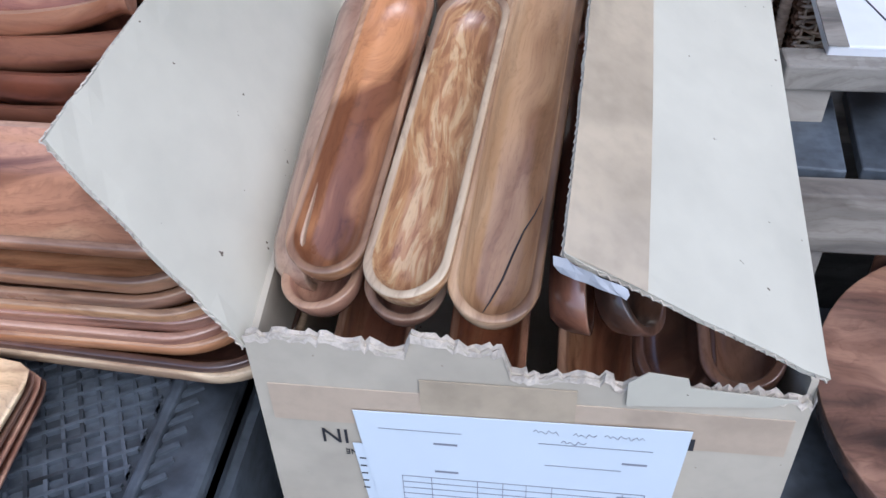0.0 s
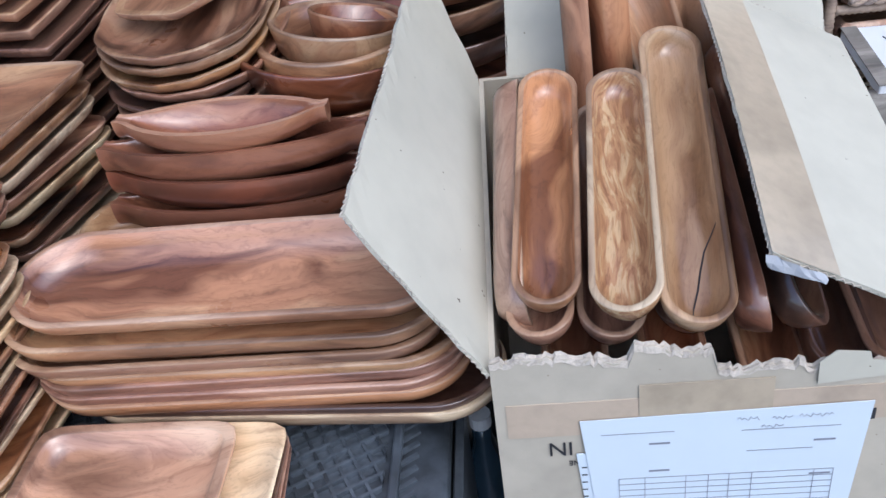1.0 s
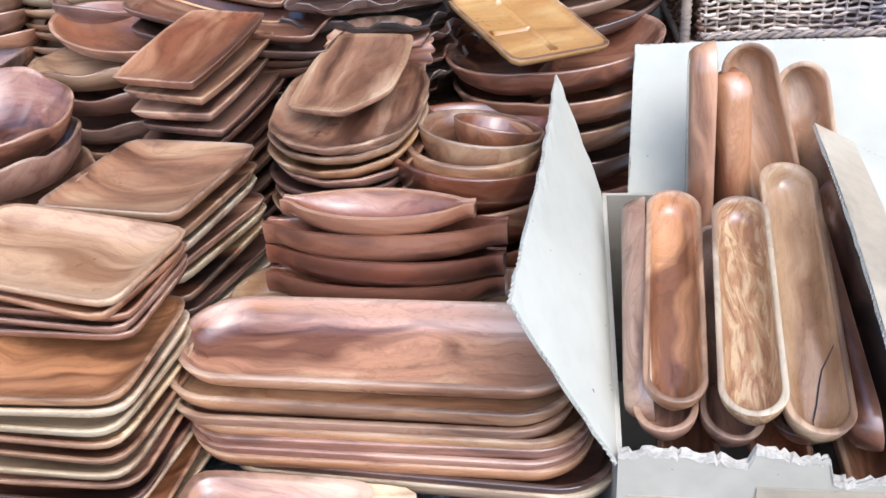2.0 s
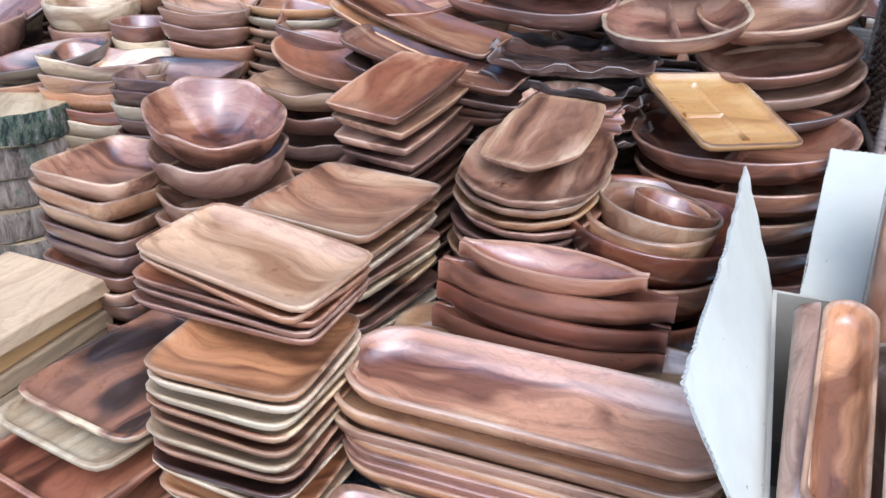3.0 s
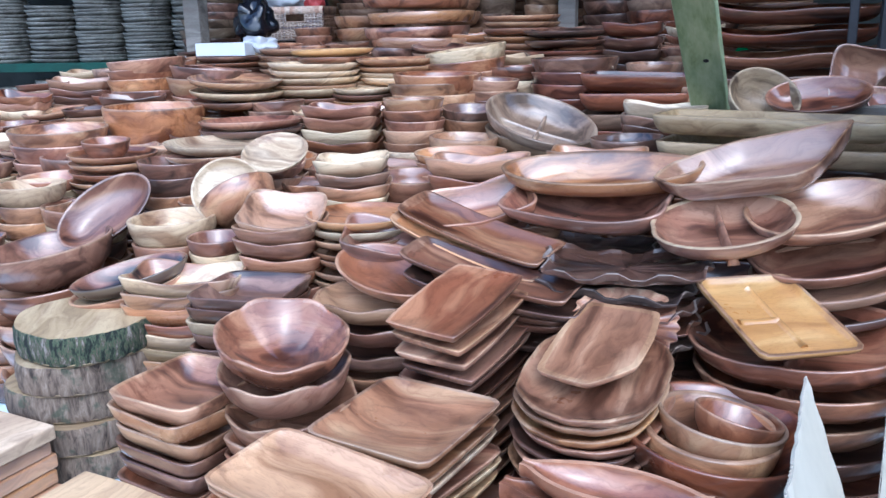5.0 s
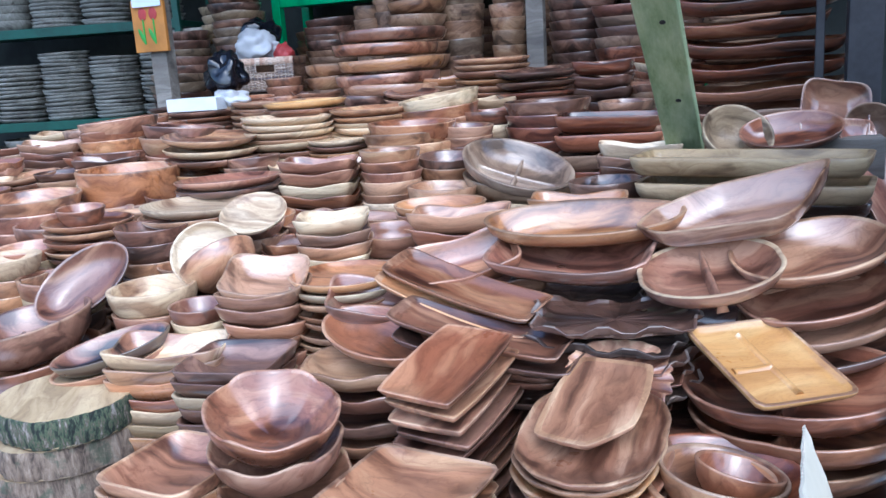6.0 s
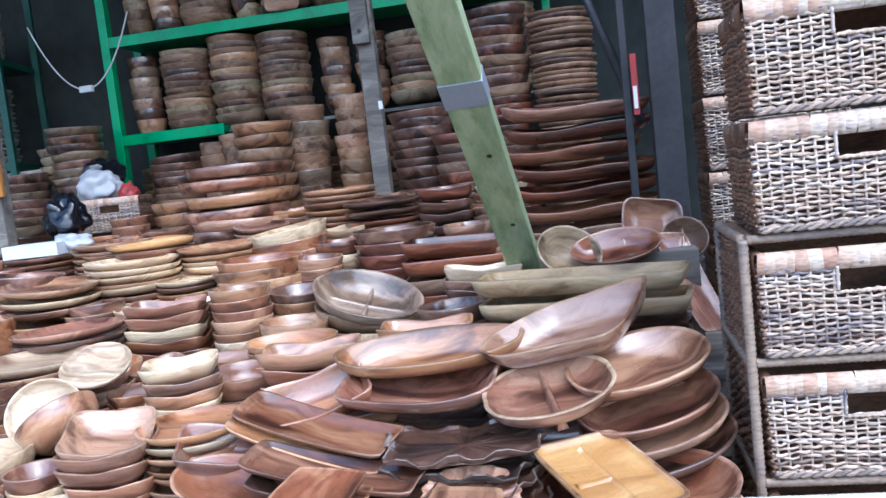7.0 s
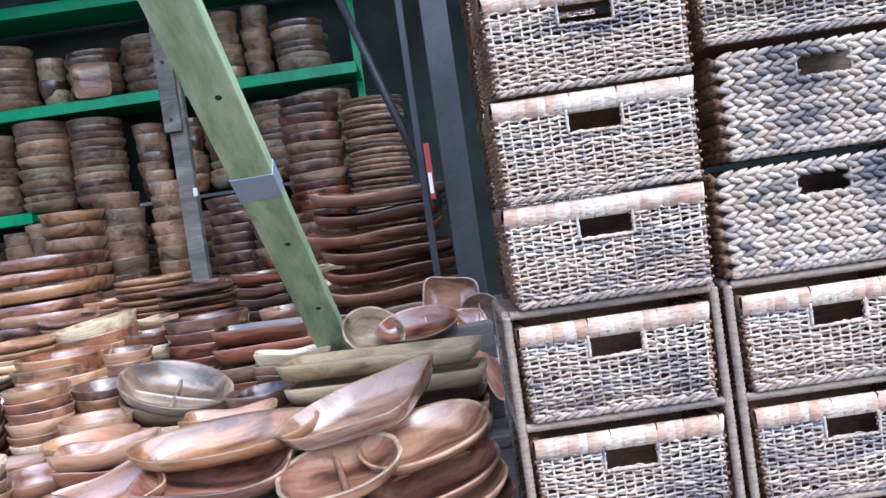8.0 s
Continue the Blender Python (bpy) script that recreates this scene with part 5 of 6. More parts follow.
# ---- basket drawers and wicker chests ----
def weave(bm, w, z0, z1, pitch, warp, face, seed, hole=None):
    """Strands across a wall of width w between z0 and z1; face(x, out, z) gives the place. hole: (x0, x1, z0, z1) left open."""
    r = random.Random(seed)
    rows = int((z1 - z0) / pitch)
    for k in range(rows):
        z = z0 + (k + 0.5) * pitch
        spans = [(-w / 2, w / 2)]
        if hole and hole[2] < z < hole[3]:
            spans = [(-w / 2, hole[0]), (hole[1], w / 2)]
        for x0, x1 in spans:
            steps = max(3, int((x1 - x0) / warp * 2.5))
            jit = r.uniform(-0.0012, 0.0012)
            pts, rad = [], []
            for i in range(steps + 1):
                x = x0 + (x1 - x0) * i / steps
                out = 0.0042 * math.sin(math.pi * x / warp + (k % 2) * math.pi)
                pts.append(face(x, out + r.uniform(-0.0006, 0.0006), z + jit + r.uniform(-0.0022, 0.0022) + 0.002 * math.sin(x * 31 + seed + k * 0.4)))
                rad.append(pitch * r.uniform(0.26, 0.47))
            tube(bm, pts, rad, 5)
    n = int(w / warp)
    for i in range(n + 1):
        x = -w / 2 + (i + 0.5) * w / (n + 1)
        if hole and hole[0] < x < hole[1]:
            tube(bm, [face(x, 0, z0), face(x, 0, hole[2])], 0.0026, 5)
        else:
            tube(bm, [face(x, 0, z0), face(x + r.uniform(-0.002, 0.002), 0, (z0 + z1) / 2), face(x, 0, z1)], 0.0026, 5)
    return bm


def braid(bm, w, z0, z1, pitch, face, seed, hole=None):
    """Rows of thick plaited leaf, slanting one way and then the other."""
    r = random.Random(seed)
    rows = int((z1 - z0) / pitch)
    for k in range(rows):
        z = z0 + (k + 0.5) * pitch
        n = int(w / 0.026)
        for i in range(n):
            x = -w / 2 + (i + 0.5 + 0.25 * (k % 2)) * w / (n + 0.3)
            if hole and hole[0] < x < hole[1] and hole[2] < z < hole[3]:
                continue
            s = 1 if k % 2 else -1
            a = 0.021 * r.uniform(0.85, 1.1)
            pts = [face(x - a * 0.9, -0.002, z - s * 0.007), face(x - a * 0.4, 0.0035, z - s * 0.0035), face(x + a * 0.2, 0.005, z + s * 0.001), face(x + a * 0.9, -0.001, z + s * 0.007)]
            tube(bm, pts, [0.003, 0.0068, 0.0068, 0.003], 6)
    return bm


def wrap_band(bm, w, z, high, face, seed):
    """Flat leaf wound round a rim, turn beside turn."""
    r = random.Random(seed)
    x = -w / 2
    while x < w / 2 - 0.004:
        step = min(r.uniform(0.012, 0.028), w / 2 - x)
        lean_ = r.uniform(-0.003, 0.003)
        b = 0.004 + r.uniform(0, 0.0015)
        x1 = x + step + 0.0012
        rows = []
        for out, zz in ((-0.006, z - high / 2), (b, z - high * 0.42), (b + 0.002, z), (b, z + high * 0.42), (-0.004, z + high / 2), (-0.014, z + high * 0.45)):
            rows.append([bm.verts.new(face(xx + lean_ * (zz - z) / high * 2, out + o, zz)) for xx, o in ((x, -0.001), ((x + x1) / 2, 0.0008), (x1, -0.001))])
        for a, c in zip(rows, rows[1:]):
            for k in range(2):
                bm.faces.new((a[k], a[k + 1], c[k + 1], c[k]))
        x += step
    return bm


WEAVES = {}


def basket(x, y, z, w=0.40, d=0.30, h=0.205, style="weave", seed=1, turn=0.0, group="basket drawers", dark_side=True):
    """A wicker basket with its handle hole in front; its foot at z, the middle of its front at x, y."""
    label = "grey-beige woven straw basket with a wrapped rim and handle hole" if style == "weave" else "thick plaited grey straw basket with a handle hole"
    b = base_of("wicker_basket", pose(x, y, z, 0, 0, turn), label, "basket", group)
    hole = (-0.052, 0.052, h - 0.079, h - 0.034)
    rim = 0.042
    front = lambda u, o, q: (u * (0.965 + 0.035 * q / h), -o + 0.006 * (1 - q / h), q)
    sidel = lambda u, o, q: (-w / 2 * (0.965 + 0.035 * q / h) - o, d / 2 + u, q)
    sider = lambda u, o, q: (w / 2 * (0.965 + 0.035 * q / h) + o, d / 2 + u, q)
    backf = lambda u, o, q: (u, d + o, q)
    key = (style, seed % 3, w, d, h)
    if key not in WEAVES:
        ms = []
        if style == "weave":
            ms.append(("front_weave", mesh_from(weave(bmesh.new(), w, 0.0, h - rim * 0.5, 0.0084, 0.021, front, seed, hole), "front_weave", True), WICKER))
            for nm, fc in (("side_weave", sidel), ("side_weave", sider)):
                ms.append((nm, mesh_from(weave(bmesh.new(), d, 0.0, h - rim * 0.5, 0.0098, 0.023, fc, seed + 5), nm, True), WICKERSHADE))
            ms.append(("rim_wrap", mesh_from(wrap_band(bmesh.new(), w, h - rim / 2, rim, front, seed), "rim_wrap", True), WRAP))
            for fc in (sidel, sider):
                ms.append(("rim_wrap", mesh_from(wrap_band(bmesh.new(), d, h - rim / 2, rim, fc, seed + 2), "rim_wrap", True), WICKERSHADE))
        else:
            ms.append(("front_weave", mesh_from(braid(bmesh.new(), w, 0.0, h, 0.0135, front, seed, hole), "front_weave", True), PLAIT))
            for fc in (sidel, sider):
                ms.append(("side_weave", mesh_from(braid(bmesh.new(), d, 0.0, h, 0.0135, fc, seed + 1), "side_weave", True), WICKERSHADE))
        bm = bmesh.new()
        loop = []
        for i in range(40):
            t = i / 40
            if t < 0.5:
                loop.append(front(-0.056 + 0.112 * (t / 0.5), 0.004, hole[2] - 0.003 + 0.0012 * (-1) ** i))
            else:
                loop.append(front(0.056, 0.004, hole[2] + (hole[3] - hole[2]) * (t - 0.5) / 0.5))
        tube(bm, loop, 0.0032, 6)
        tube(bm, [front(-0.056, 0.004, hole[2] + (hole[3] - hole[2]) * k / 8) for k in range(9)], 0.0032, 6)
        ms.append(("handle_edge", mesh_from(bm, "handle_edge", True), WICKER))
        bm = bmesh.new()
        n = int(w / 0.0045)
        for ph in (0.0, math.pi):
            tube(bm, [front(-w / 2 + w * k / n, 0.006 + 0.003 * math.cos(k * 0.7 + ph), 0.006 + 0.004 * math.sin(k * 0.7 + ph)) for k in range(n + 1)], 0.0042, 5)
        ms.append(("foot_braid", mesh_from(bm, "foot_braid", True), FRAMECORD))
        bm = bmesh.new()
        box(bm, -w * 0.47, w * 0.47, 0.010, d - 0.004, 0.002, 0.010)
        ms.append(("bottom", mesh_from(bm, "bottom"), WICKERSHADE))
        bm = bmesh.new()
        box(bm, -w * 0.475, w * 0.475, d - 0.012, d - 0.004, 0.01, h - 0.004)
        ms.append(("back", mesh_from(bm, "back"), WICKERSHADE))
        for _, me, mt in ms:
            me.materials.append(mt)
        WEAVES[key] = ms
    for nm, me, _ in WEAVES[key]:
        ob = new(nm, me)
        ob.parent = b
    return b


def chest(x, y, z, cells, w=0.445, d=0.33, cell=0.232, top=1.46):
    """An open wicker frame for drawers, bound with cord."""
    c = base_of("wicker_chest", pose(x, y, z), "rope-bound wicker drawer chest with open front", "chest", "wicker chests")
    h = cells * cell

    def bound(name, p, q, r=0.011):
        bm = bmesh.new()
        p, q = Vector(p), Vector(q)
        n = int((q - p).length / 0.0052)
        tube(bm, [p + (q - p) * k / n for k in range(n + 1)], [r * (1.0 if k % 2 else 0.8) for k in range(n + 1)], 7)
        part(name, bm, FRAMECORD, c, smooth=True)
    for sx in (-1, 1):
        for yy in (0.0, d):
            bound("post", (sx * (w / 2 - 0.011), yy, 0), (sx * (w / 2 - 0.011), yy, h))
        for k in range(cells + 1):
            bound("side_rail", (sx * (w / 2 - 0.011), 0.011, k * cell), (sx * (w / 2 - 0.011), d - 0.011, k * cell))
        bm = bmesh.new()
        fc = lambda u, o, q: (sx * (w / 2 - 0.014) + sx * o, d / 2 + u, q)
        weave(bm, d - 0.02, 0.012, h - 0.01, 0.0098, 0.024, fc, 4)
        part("side_panel", bm, WICKERSHADE, c, smooth=True)
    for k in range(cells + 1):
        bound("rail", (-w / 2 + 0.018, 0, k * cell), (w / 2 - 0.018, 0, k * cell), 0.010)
        part("shelf", boxed(-w / 2 + 0.02, w / 2 - 0.02, 0.012, d - 0.012, k * cell - 0.004, k * cell + 0.004), WICKERSHADE, c)
    part("back_panel", boxed(-w / 2 + 0.02, w / 2 - 0.02, d - 0.004, d + 0.004, 0, h), WICKERSHADE, c)
    return c


CH = 1.449
for cx, sd in ((0.328, 1), (0.780, 4)):
    chest(cx, 1.46, CH - 4 * 0.232, 4)
    for k in range(4):
        basket(cx, 1.452 - 0.004 * (k % 2), CH - (4 - k) * 0.232 + 0.011, 0.385, 0.29, 0.196, "weave", sd + k, group="chest drawers")
solid("chest_plinth", boxed(0.08, 1.02, 1.45, 1.80, 0.0, CH - 4 * 0.232 - 0.011, 0.004), BARE, pose(0, 0, 0), "grey timber plinth under the wicker chests", "plinth")
for k in range(5):
    basket(0.330 + (0.008, 0.014, 0.022, 0.02, 0.03)[k], 1.44 - 0.005 * k, CH + 0.011 + k * 0.212, 0.402, 0.30, 0.205, "weave", 2 + k, (-1, -0.5, 0.5, 0, 1)[k], "stacked baskets")
for k in range(5):
    basket(0.785 + (0.0, 0.03, 0.01, 0.02, 0.0)[k], 1.45, CH + 0.011 + k * 0.235, 0.43, 0.30, 0.228, "braid" if k < 2 else "weave", 3 + k, (0, -2, 0.5, 1, 0)[k], "plaited baskets")
for k in range(5):
    basket(1.24, 1.46, 0.44 + k * 0.235, 0.43, 0.30, 0.228, "weave", k, 0, "plaited baskets")
solid("chest_plinth", boxed(1.03, 1.46, 1.45, 1.80, 0.0, 0.439, 0.004), BARE, pose(0, 0, 0), "grey timber plinth under the baskets", "plinth")
for k in range(8):
    basket(0.42, 2.62, 0.60 + k * 0.235, 0.43, 0.30, 0.228, "weave", k, 0, "baskets behind the post")
solid("basket_plinth", boxed(0.2, 0.64, 2.62, 2.95, 0.0, 0.599, 0.004), BARE, pose(0, 0, 0), "grey timber plinth under the rear baskets", "plinth")

# ---- beside the carton ----
def pallet():
    p = base_of("timber_pallet", pose(0.82, 1.20, 0), "grey weathered timber pallet stood beside the carton", "pallet")
    part("beam", boxed(-0.30, 0.30, -0.14, -0.10, 0.50, 0.60, 0.004), BARE, p)
    part("beam", boxed(-0.30, 0.30, 0.12, 0.16, 0.50, 0.60, 0.004), BARE, p)
    for k in range(6):
        part("slat", boxed(-0.04, 0.04, -0.09, 0.11, 0.585, 0.605, 0.003, m=pose(-0.25 + 0.1 * k, 0, 0, 0, 0, -6)), PLASTIC, p)
    part("beam", boxed(-0.30, 0.30, -0.02, 0.03, 0.66, 0.70, 0.004, m=pose(0, 0.03, 0)), BARE, p)
    for sx in (-0.26, 0.26):
        part("leg", boxed(sx - 0.03, sx + 0.03, -0.13, 0.15, 0.0, 0.50), BARE, p)
        part("leg", boxed(sx - 0.03, sx + 0.03, 0.02, 0.05, 0.605, 0.66), BARE, p)
    return p


pallet()
foam = solid("foam_board", boxed(-0.26, 0.26, -0.10, 0.10, 0, 0.02, 0.003), WHITE, pose(0.84, 1.33, 0.702, 4, 0, -2), "white scratched foam board on the pallet", "board")
part("border", boxed(-0.262, -0.235, -0.102, 0.102, 0.0195, 0.0215, 0.0005), BARE, foam, "grey worn border strip")
for k in range(7):
    part("scratch", boxed(-0.0012, 0.0012, -0.045 + 0.006 * (k % 3), 0.05, 0.0202, 0.0208, m=pose(-0.19 + 0.032 * k, 0.01, 0, 0, 0, 18 + 4 * (k % 4))), INK, foam, "dark scratch")
put("burr_disc", DARK, pose(0.82, 0.86, 0.40, 3, 0, 0), "round_slab", "round slab of dark burr wood beside the carton", "slab")
put("burr_disc", DARK, pose(0.92, 1.02, 0.36, 8, 0, 40), "round_slab", "round slab of dark burr wood beside the carton", "slab")
solid("slab_bench", boxed(0.50, 1.3, 0.62, 1.04, 0.0, 0.352, 0.005), PLASTIC, pose(0, 0, 0), "black low bench under the round slabs", "bench")


# ---- posts, shelves and the back of the stall ----
def timber_post():
    p = base_of("wooden_post", pose(-1.19, 3.92, 0), "grey weathered timber post spliced above the display", "post")
    part("post", boxed(-0.042, 0.042, -0.03, 0.03, 0.0, 4.18, 0.005), BARE, p)
    part("splice", boxed(-0.055, 0.03, -0.065, -0.032, 2.28, 4.18, 0.005), BARE, p)
    for z in (2.34, 2.62):
        part("bolt", tube(bmesh.new(), [(-0.015, -0.068, z), (-0.015, -0.075, z)], 0.009, 8), INK, p)
    part("tag", boxed(0.03, 0.05, -0.034, -0.032, 1.96, 2.0), WHITE, p)


timber_post()


def green_beam():
    """The leaning green beam in front: its foot on the display, its head towards the street."""
    a, b = Vector((-0.40, 2.65, 1.27)), Vector((-0.482, 0.95, 2.55))
    d = (b - a).normalized()
    side = Vector((1, 0, 0)) - d * d.x
    side.normalize()
    m = Matrix((side, d.cross(side), d)).transposed().to_4x4()
    m.translation = a
    g = base_of("leaning_beam", m, "leaning timber beam in faded pale green paint with bolt holes", "beam")
    L = (b - a).length
    part("beam", boxed(-0.054, 0.054, -0.024, 0.024, 0.0, L, 0.005), GREENTIMBER, g)
    part("tape_patch", boxed(-0.056, 0.056, -0.0265, 0.0265, 0.885, 0.975, 0.002), SILVERTAPE, g, "grey tape wound round the beam")
    for z in (0.33, 0.68, 1.25, 1.6):
        for s in (-1, 1):
            part("bolt_hole", tube(bmesh.new(), [(0.012, s * 0.0235, z), (0.012, s * 0.0252, z)], 0.008, 10), INK, g)


green_beam()


def steel_post():
    p = base_of("steel_post", pose(0.09, 2.60, 0), "dark grey steel post beside the baskets", "post")
    part("post", boxed(-0.045, 0.045, -0.045, 0.045, 0, 4.18, 0.004), STEEL, p)
    part("rail", boxed(-0.125, -0.10, 0.03, 0.06, 0.6, 4.15, 0.003), STEEL, p, "thin pale steel rail")
    part("sign", boxed(-0.098, -0.078, -0.01, 0.0, 1.74, 1.93, 0.002), REDPAINT, p, "red and white sign strip")
    part("sign_stripe", boxed(-0.095, -0.083, -0.014, -0.011, 1.76, 1.83), WHITE, p)


steel_post()
tube_bm = tube(bmesh.new(), [(-0.30, 3.05, 2.72), (0.02, 2.74, 1.72)], 0.016, 8)
solid("slanting_brace", tube_bm, STEEL, pose(0, 0, 0), "slanting grey steel brace beside the tray stack", "brace", smooth=True)


def shelf_unit():
    u = base_of("green_shelf", pose(0, 5.0, 0), "tall green painted steel shelf full of wooden bowls", "shelf")
    part("upright", boxed(-3.26, -3.20, -0.02, 0.04, 0, 4.18, 0.004), GREENPAINT, u)
    part("upright", boxed(-0.40, -0.35, 0.36, 0.42, 0, 4.18, 0.004), GREENPAINT, u)
    part("upright", boxed(-3.26, -3.20, 0.38, 0.44, 0, 4.18, 0.004), GREENPAINT, u)
    for z, x1 in ((1.40, -0.40), (2.05, -2.48), (2.69, -0.36), (3.31, -0.36)):
        s = part("shelf_board", boxed(-3.20, x1, 0.0, 0.42, z - 0.02, z + 0.02), GREENPAINT, u)
        part("front_rail", boxed(-3.20, x1, -0.02, 0.0, z - 0.035, z + 0.035, 0.003), GREENPAINT, s)
    part("shelf_board", boxed(-2.47, -0.42, 0.05, 0.42, 2.03, 2.05), BARE, u, "bare grey shelf board")


shelf_unit()
SH = [SHELFRED, TAN, DARK, SHELFRED, SHELFRED, OLIVE]


FAR = []


def shelf_stack(key, x, y, base, n, step, woods=SH, what="bowl in a tall stack on the shelf", far=False):
    name = {"shelf_bowl": "stacked_bowl", "shelf_cup": "wooden_cup", "shelf_mug": "wooden_mug", "grey_plate": "stacked_plate"}.get(key, key)
    for i in range(n):
        if far:
            FAR.append((key, rng.choice(woods), pose(x + rng.uniform(-0.012, 0.012), y + rng.uniform(-0.01, 0.01), base + 0.002 + i * step, rng.uniform(-2, 2), rng.uniform(-3, 3), rng.uniform(0, 360))))
            continue
        put(key, rng.choice(woods), pose(x + rng.uniform(-0.012, 0.012), y + rng.uniform(-0.01, 0.01), base + 0.002 + i * step, rng.uniform(-2, 2), rng.uniform(-3, 3), rng.uniform(0, 360)), name, what, "plate" if "plate" in key else "cup" if "cup" in key or "mug" in key else "bowl", "ware on the shelf")


dish("shelf_mug", ELL, 0.17, 0.17, 0.12, 0.03, 0.01)
for x, key, n, st in ((-3.08, "shelf_cup", 7, 0.068), (-2.77, "shelf_bowl", 12, 0.041), (-2.42, "shelf_bowl", 13, 0.041), (-2.08, "shelf_bowl", 12, 0.042), (-1.74, "shelf_cup", 7, 0.06), (-1.50, "shelf_cup", 7, 0.06), (-1.22, "shelf_bowl", 9, 0.045), (-0.92, "shelf_bowl", 11, 0.042), (-0.60, "shelf_bowl", 12, 0.04)):
    shelf_stack(key, x, 5.17, 2.072, n, st, SH if key == "shelf_bowl" else [SHELFRED, TAN, DARK])
x = -3.06
while x < -0.5:
    key = rng.choice(["shelf_cup", "shelf_mug", "shelf_bowl"])
    w_ = {"shelf_cup": 0.21, "shelf_mug": 0.18, "shelf_bowl": 0.35}[key]
    shelf_stack(key, x + w_ / 2 - 0.1, 5.17, 2.712, rng.randint(3, 6) if key != "shelf_bowl" else rng.randint(6, 10), 0.07 if key != "shelf_bowl" else 0.042)
    x += w_ + 0.01
for x in (-3.0, -2.62, -2.25, -1.9, -1.5, -1.15, -0.8, -0.5):
    shelf_stack("shelf_bowl", x, 5.15, 1.422, rng.randint(7, 11), 0.05, [SHELFRED, DARK], far=True)
put("square_plate", TAN, pose(-1.98, 4.99, 2.83, 82, 0, 8), "square_plate", "glossy square dish propped upright on the shelf", "plate")


def plastic_bag(name, x, y, z, sx, sy, sz, mat_, label, seed):
    bm = bmesh.new()
    bmesh.ops.create_icosphere(bm, subdivisions=4, radius=1)
    for v in bm.verts:
        k = 1 + 0.45 * noise.noise(v.co * 1.7 + Vector((seed, 0, 0))) + 0.13 * noise.noise(v.co * 5 + Vector((0, seed, 0)))
        v.co = Vector((v.co.x * sx * k, v.co.y * sy * k, max(v.co.z, -0.75) * sz * k + sz * 0.75))
    low = min(v.co.z for v in bm.verts)
    for v in bm.verts:
        v.co.z -= low
    return solid(name, bm, mat_, pose(x, y, z), label, "bag", smooth=True)


# bowls standing in front of the shelf
TB = "tall bowl in a leaning column"
shelf_stack("tall_bowl", -1.80, 4.60, T4, 9, 0.092, [SHELFRED, SHELFRED, DUSK], TB)
shelf_stack("shelf_cup", -1.52, 4.60, T4, 12, 0.075, [SHELFRED, TAN], TB)
shelf_stack("shelf_bowl", -1.99, 4.40, T4, 11, 0.075, [TAN, HONEY], "honey-coloured bowl in a stack")
shelf_stack("shelf_mug", -2.30, 4.42, T4, 10, 0.07, [SHELFRED])
shelf_stack("shelf_mug", -2.17, 4.45, T4, 10, 0.074, [SHELFRED])
shelf_stack("shelf_bowl", -2.70, 4.75, T4, 15, 0.046, [DARK, SHELFRED], "dark bowl in a stack")
# The next three stacks take darker woods in place of shade.
shelf_stack("shelf_bowl", -1.03, 4.25, T4, 15, 0.05, [SHELFRED, DARK, DARK], "dark red-brown bowl in a stack")
shelf_stack("shelf_bowl", -0.77, 4.05, T4, 12, 0.05, [SHELFRED, DARK, DEEP], "red-brown bowl in a stack")
shelf_stack("shelf_bowl", -0.62, 4.45, T4, 24, 0.052, [SHELFRED, DARK, DEEP], "red-brown bowl in a tall stack")
shelf_stack("grey_plate", -0.27, 4.40, T4, 46, 0.026, [SHELFRED, TAN, DARK], "round plate in a tall stack")
shelf_stack("shelf_bowl", -2.28, 3.95, T4, 7, 0.06, [HONEY, SHELFRED], "bowl in a stack")
shelf_stack("round_bowl", -2.52, 3.80, T4, 8, 0.045, [HONEY, RED], "bowl in a stack")
shelf_stack("round_bowl", -2.40, 3.55, T4, 6, 0.045, [RED, HONEY], "bowl in a stack")
pile("large_round_plate", [TAN, HONEY], -2.35, 3.35, 1.47, "round_plate", "round plate in a stack", "plate", 0.03)
pile("large_round_plate", [HONEY, AMBER], -2.20, 3.2, 1.43, "round_plate", "round plate in a stack", "plate", 0.03)
pile("large_round_plate", [DARK, RED], -2.72, 3.36, 1.44, "round_plate", "dark round plate in a stack", "plate", 0.026)
solid("carton_lid", boxed(-0.13, 0.13, -0.09, 0.09, 0, 0.06, 0.003), WHITE, pose(-2.72, 3.34, 1.442, 0, 0, 8), "small white cardboard box on plates", "box")
plastic_bag("clear_bag", -2.60, 3.42, 1.442, 0.10, 0.08, 0.045, WHITEBAG, "crumpled pale plastic bag", 2)
plastic_bag("black_bag", -2.75, 3.62, T4 + 0.30, 0.095, 0.085, 0.12, BLACKBAG, "shiny black plastic bag on a stack", 5)
shelf_stack("shelf_bowl", -2.80, 3.68, T4, 5, 0.055, [SHELFRED])
basket(-2.70, 3.92, T4 + 0.32, 0.32, 0.22, 0.18, "weave", 2, 12, "small basket")
shelf_stack("shelf_bowl", -2.72, 4.05, T4, 5, 0.052, [DARK])
plastic_bag("white_bag", -2.80, 4.02, T4 + 0.47, 0.125, 0.08, 0.095, WHITEBAG, "white plastic bag with red print in a basket", 9)
plastic_bag("red_cloth", -2.63, 4.02, T4 + 0.46, 0.05, 0.05, 0.06, REDPAINT, "red cloth in a basket", 11)


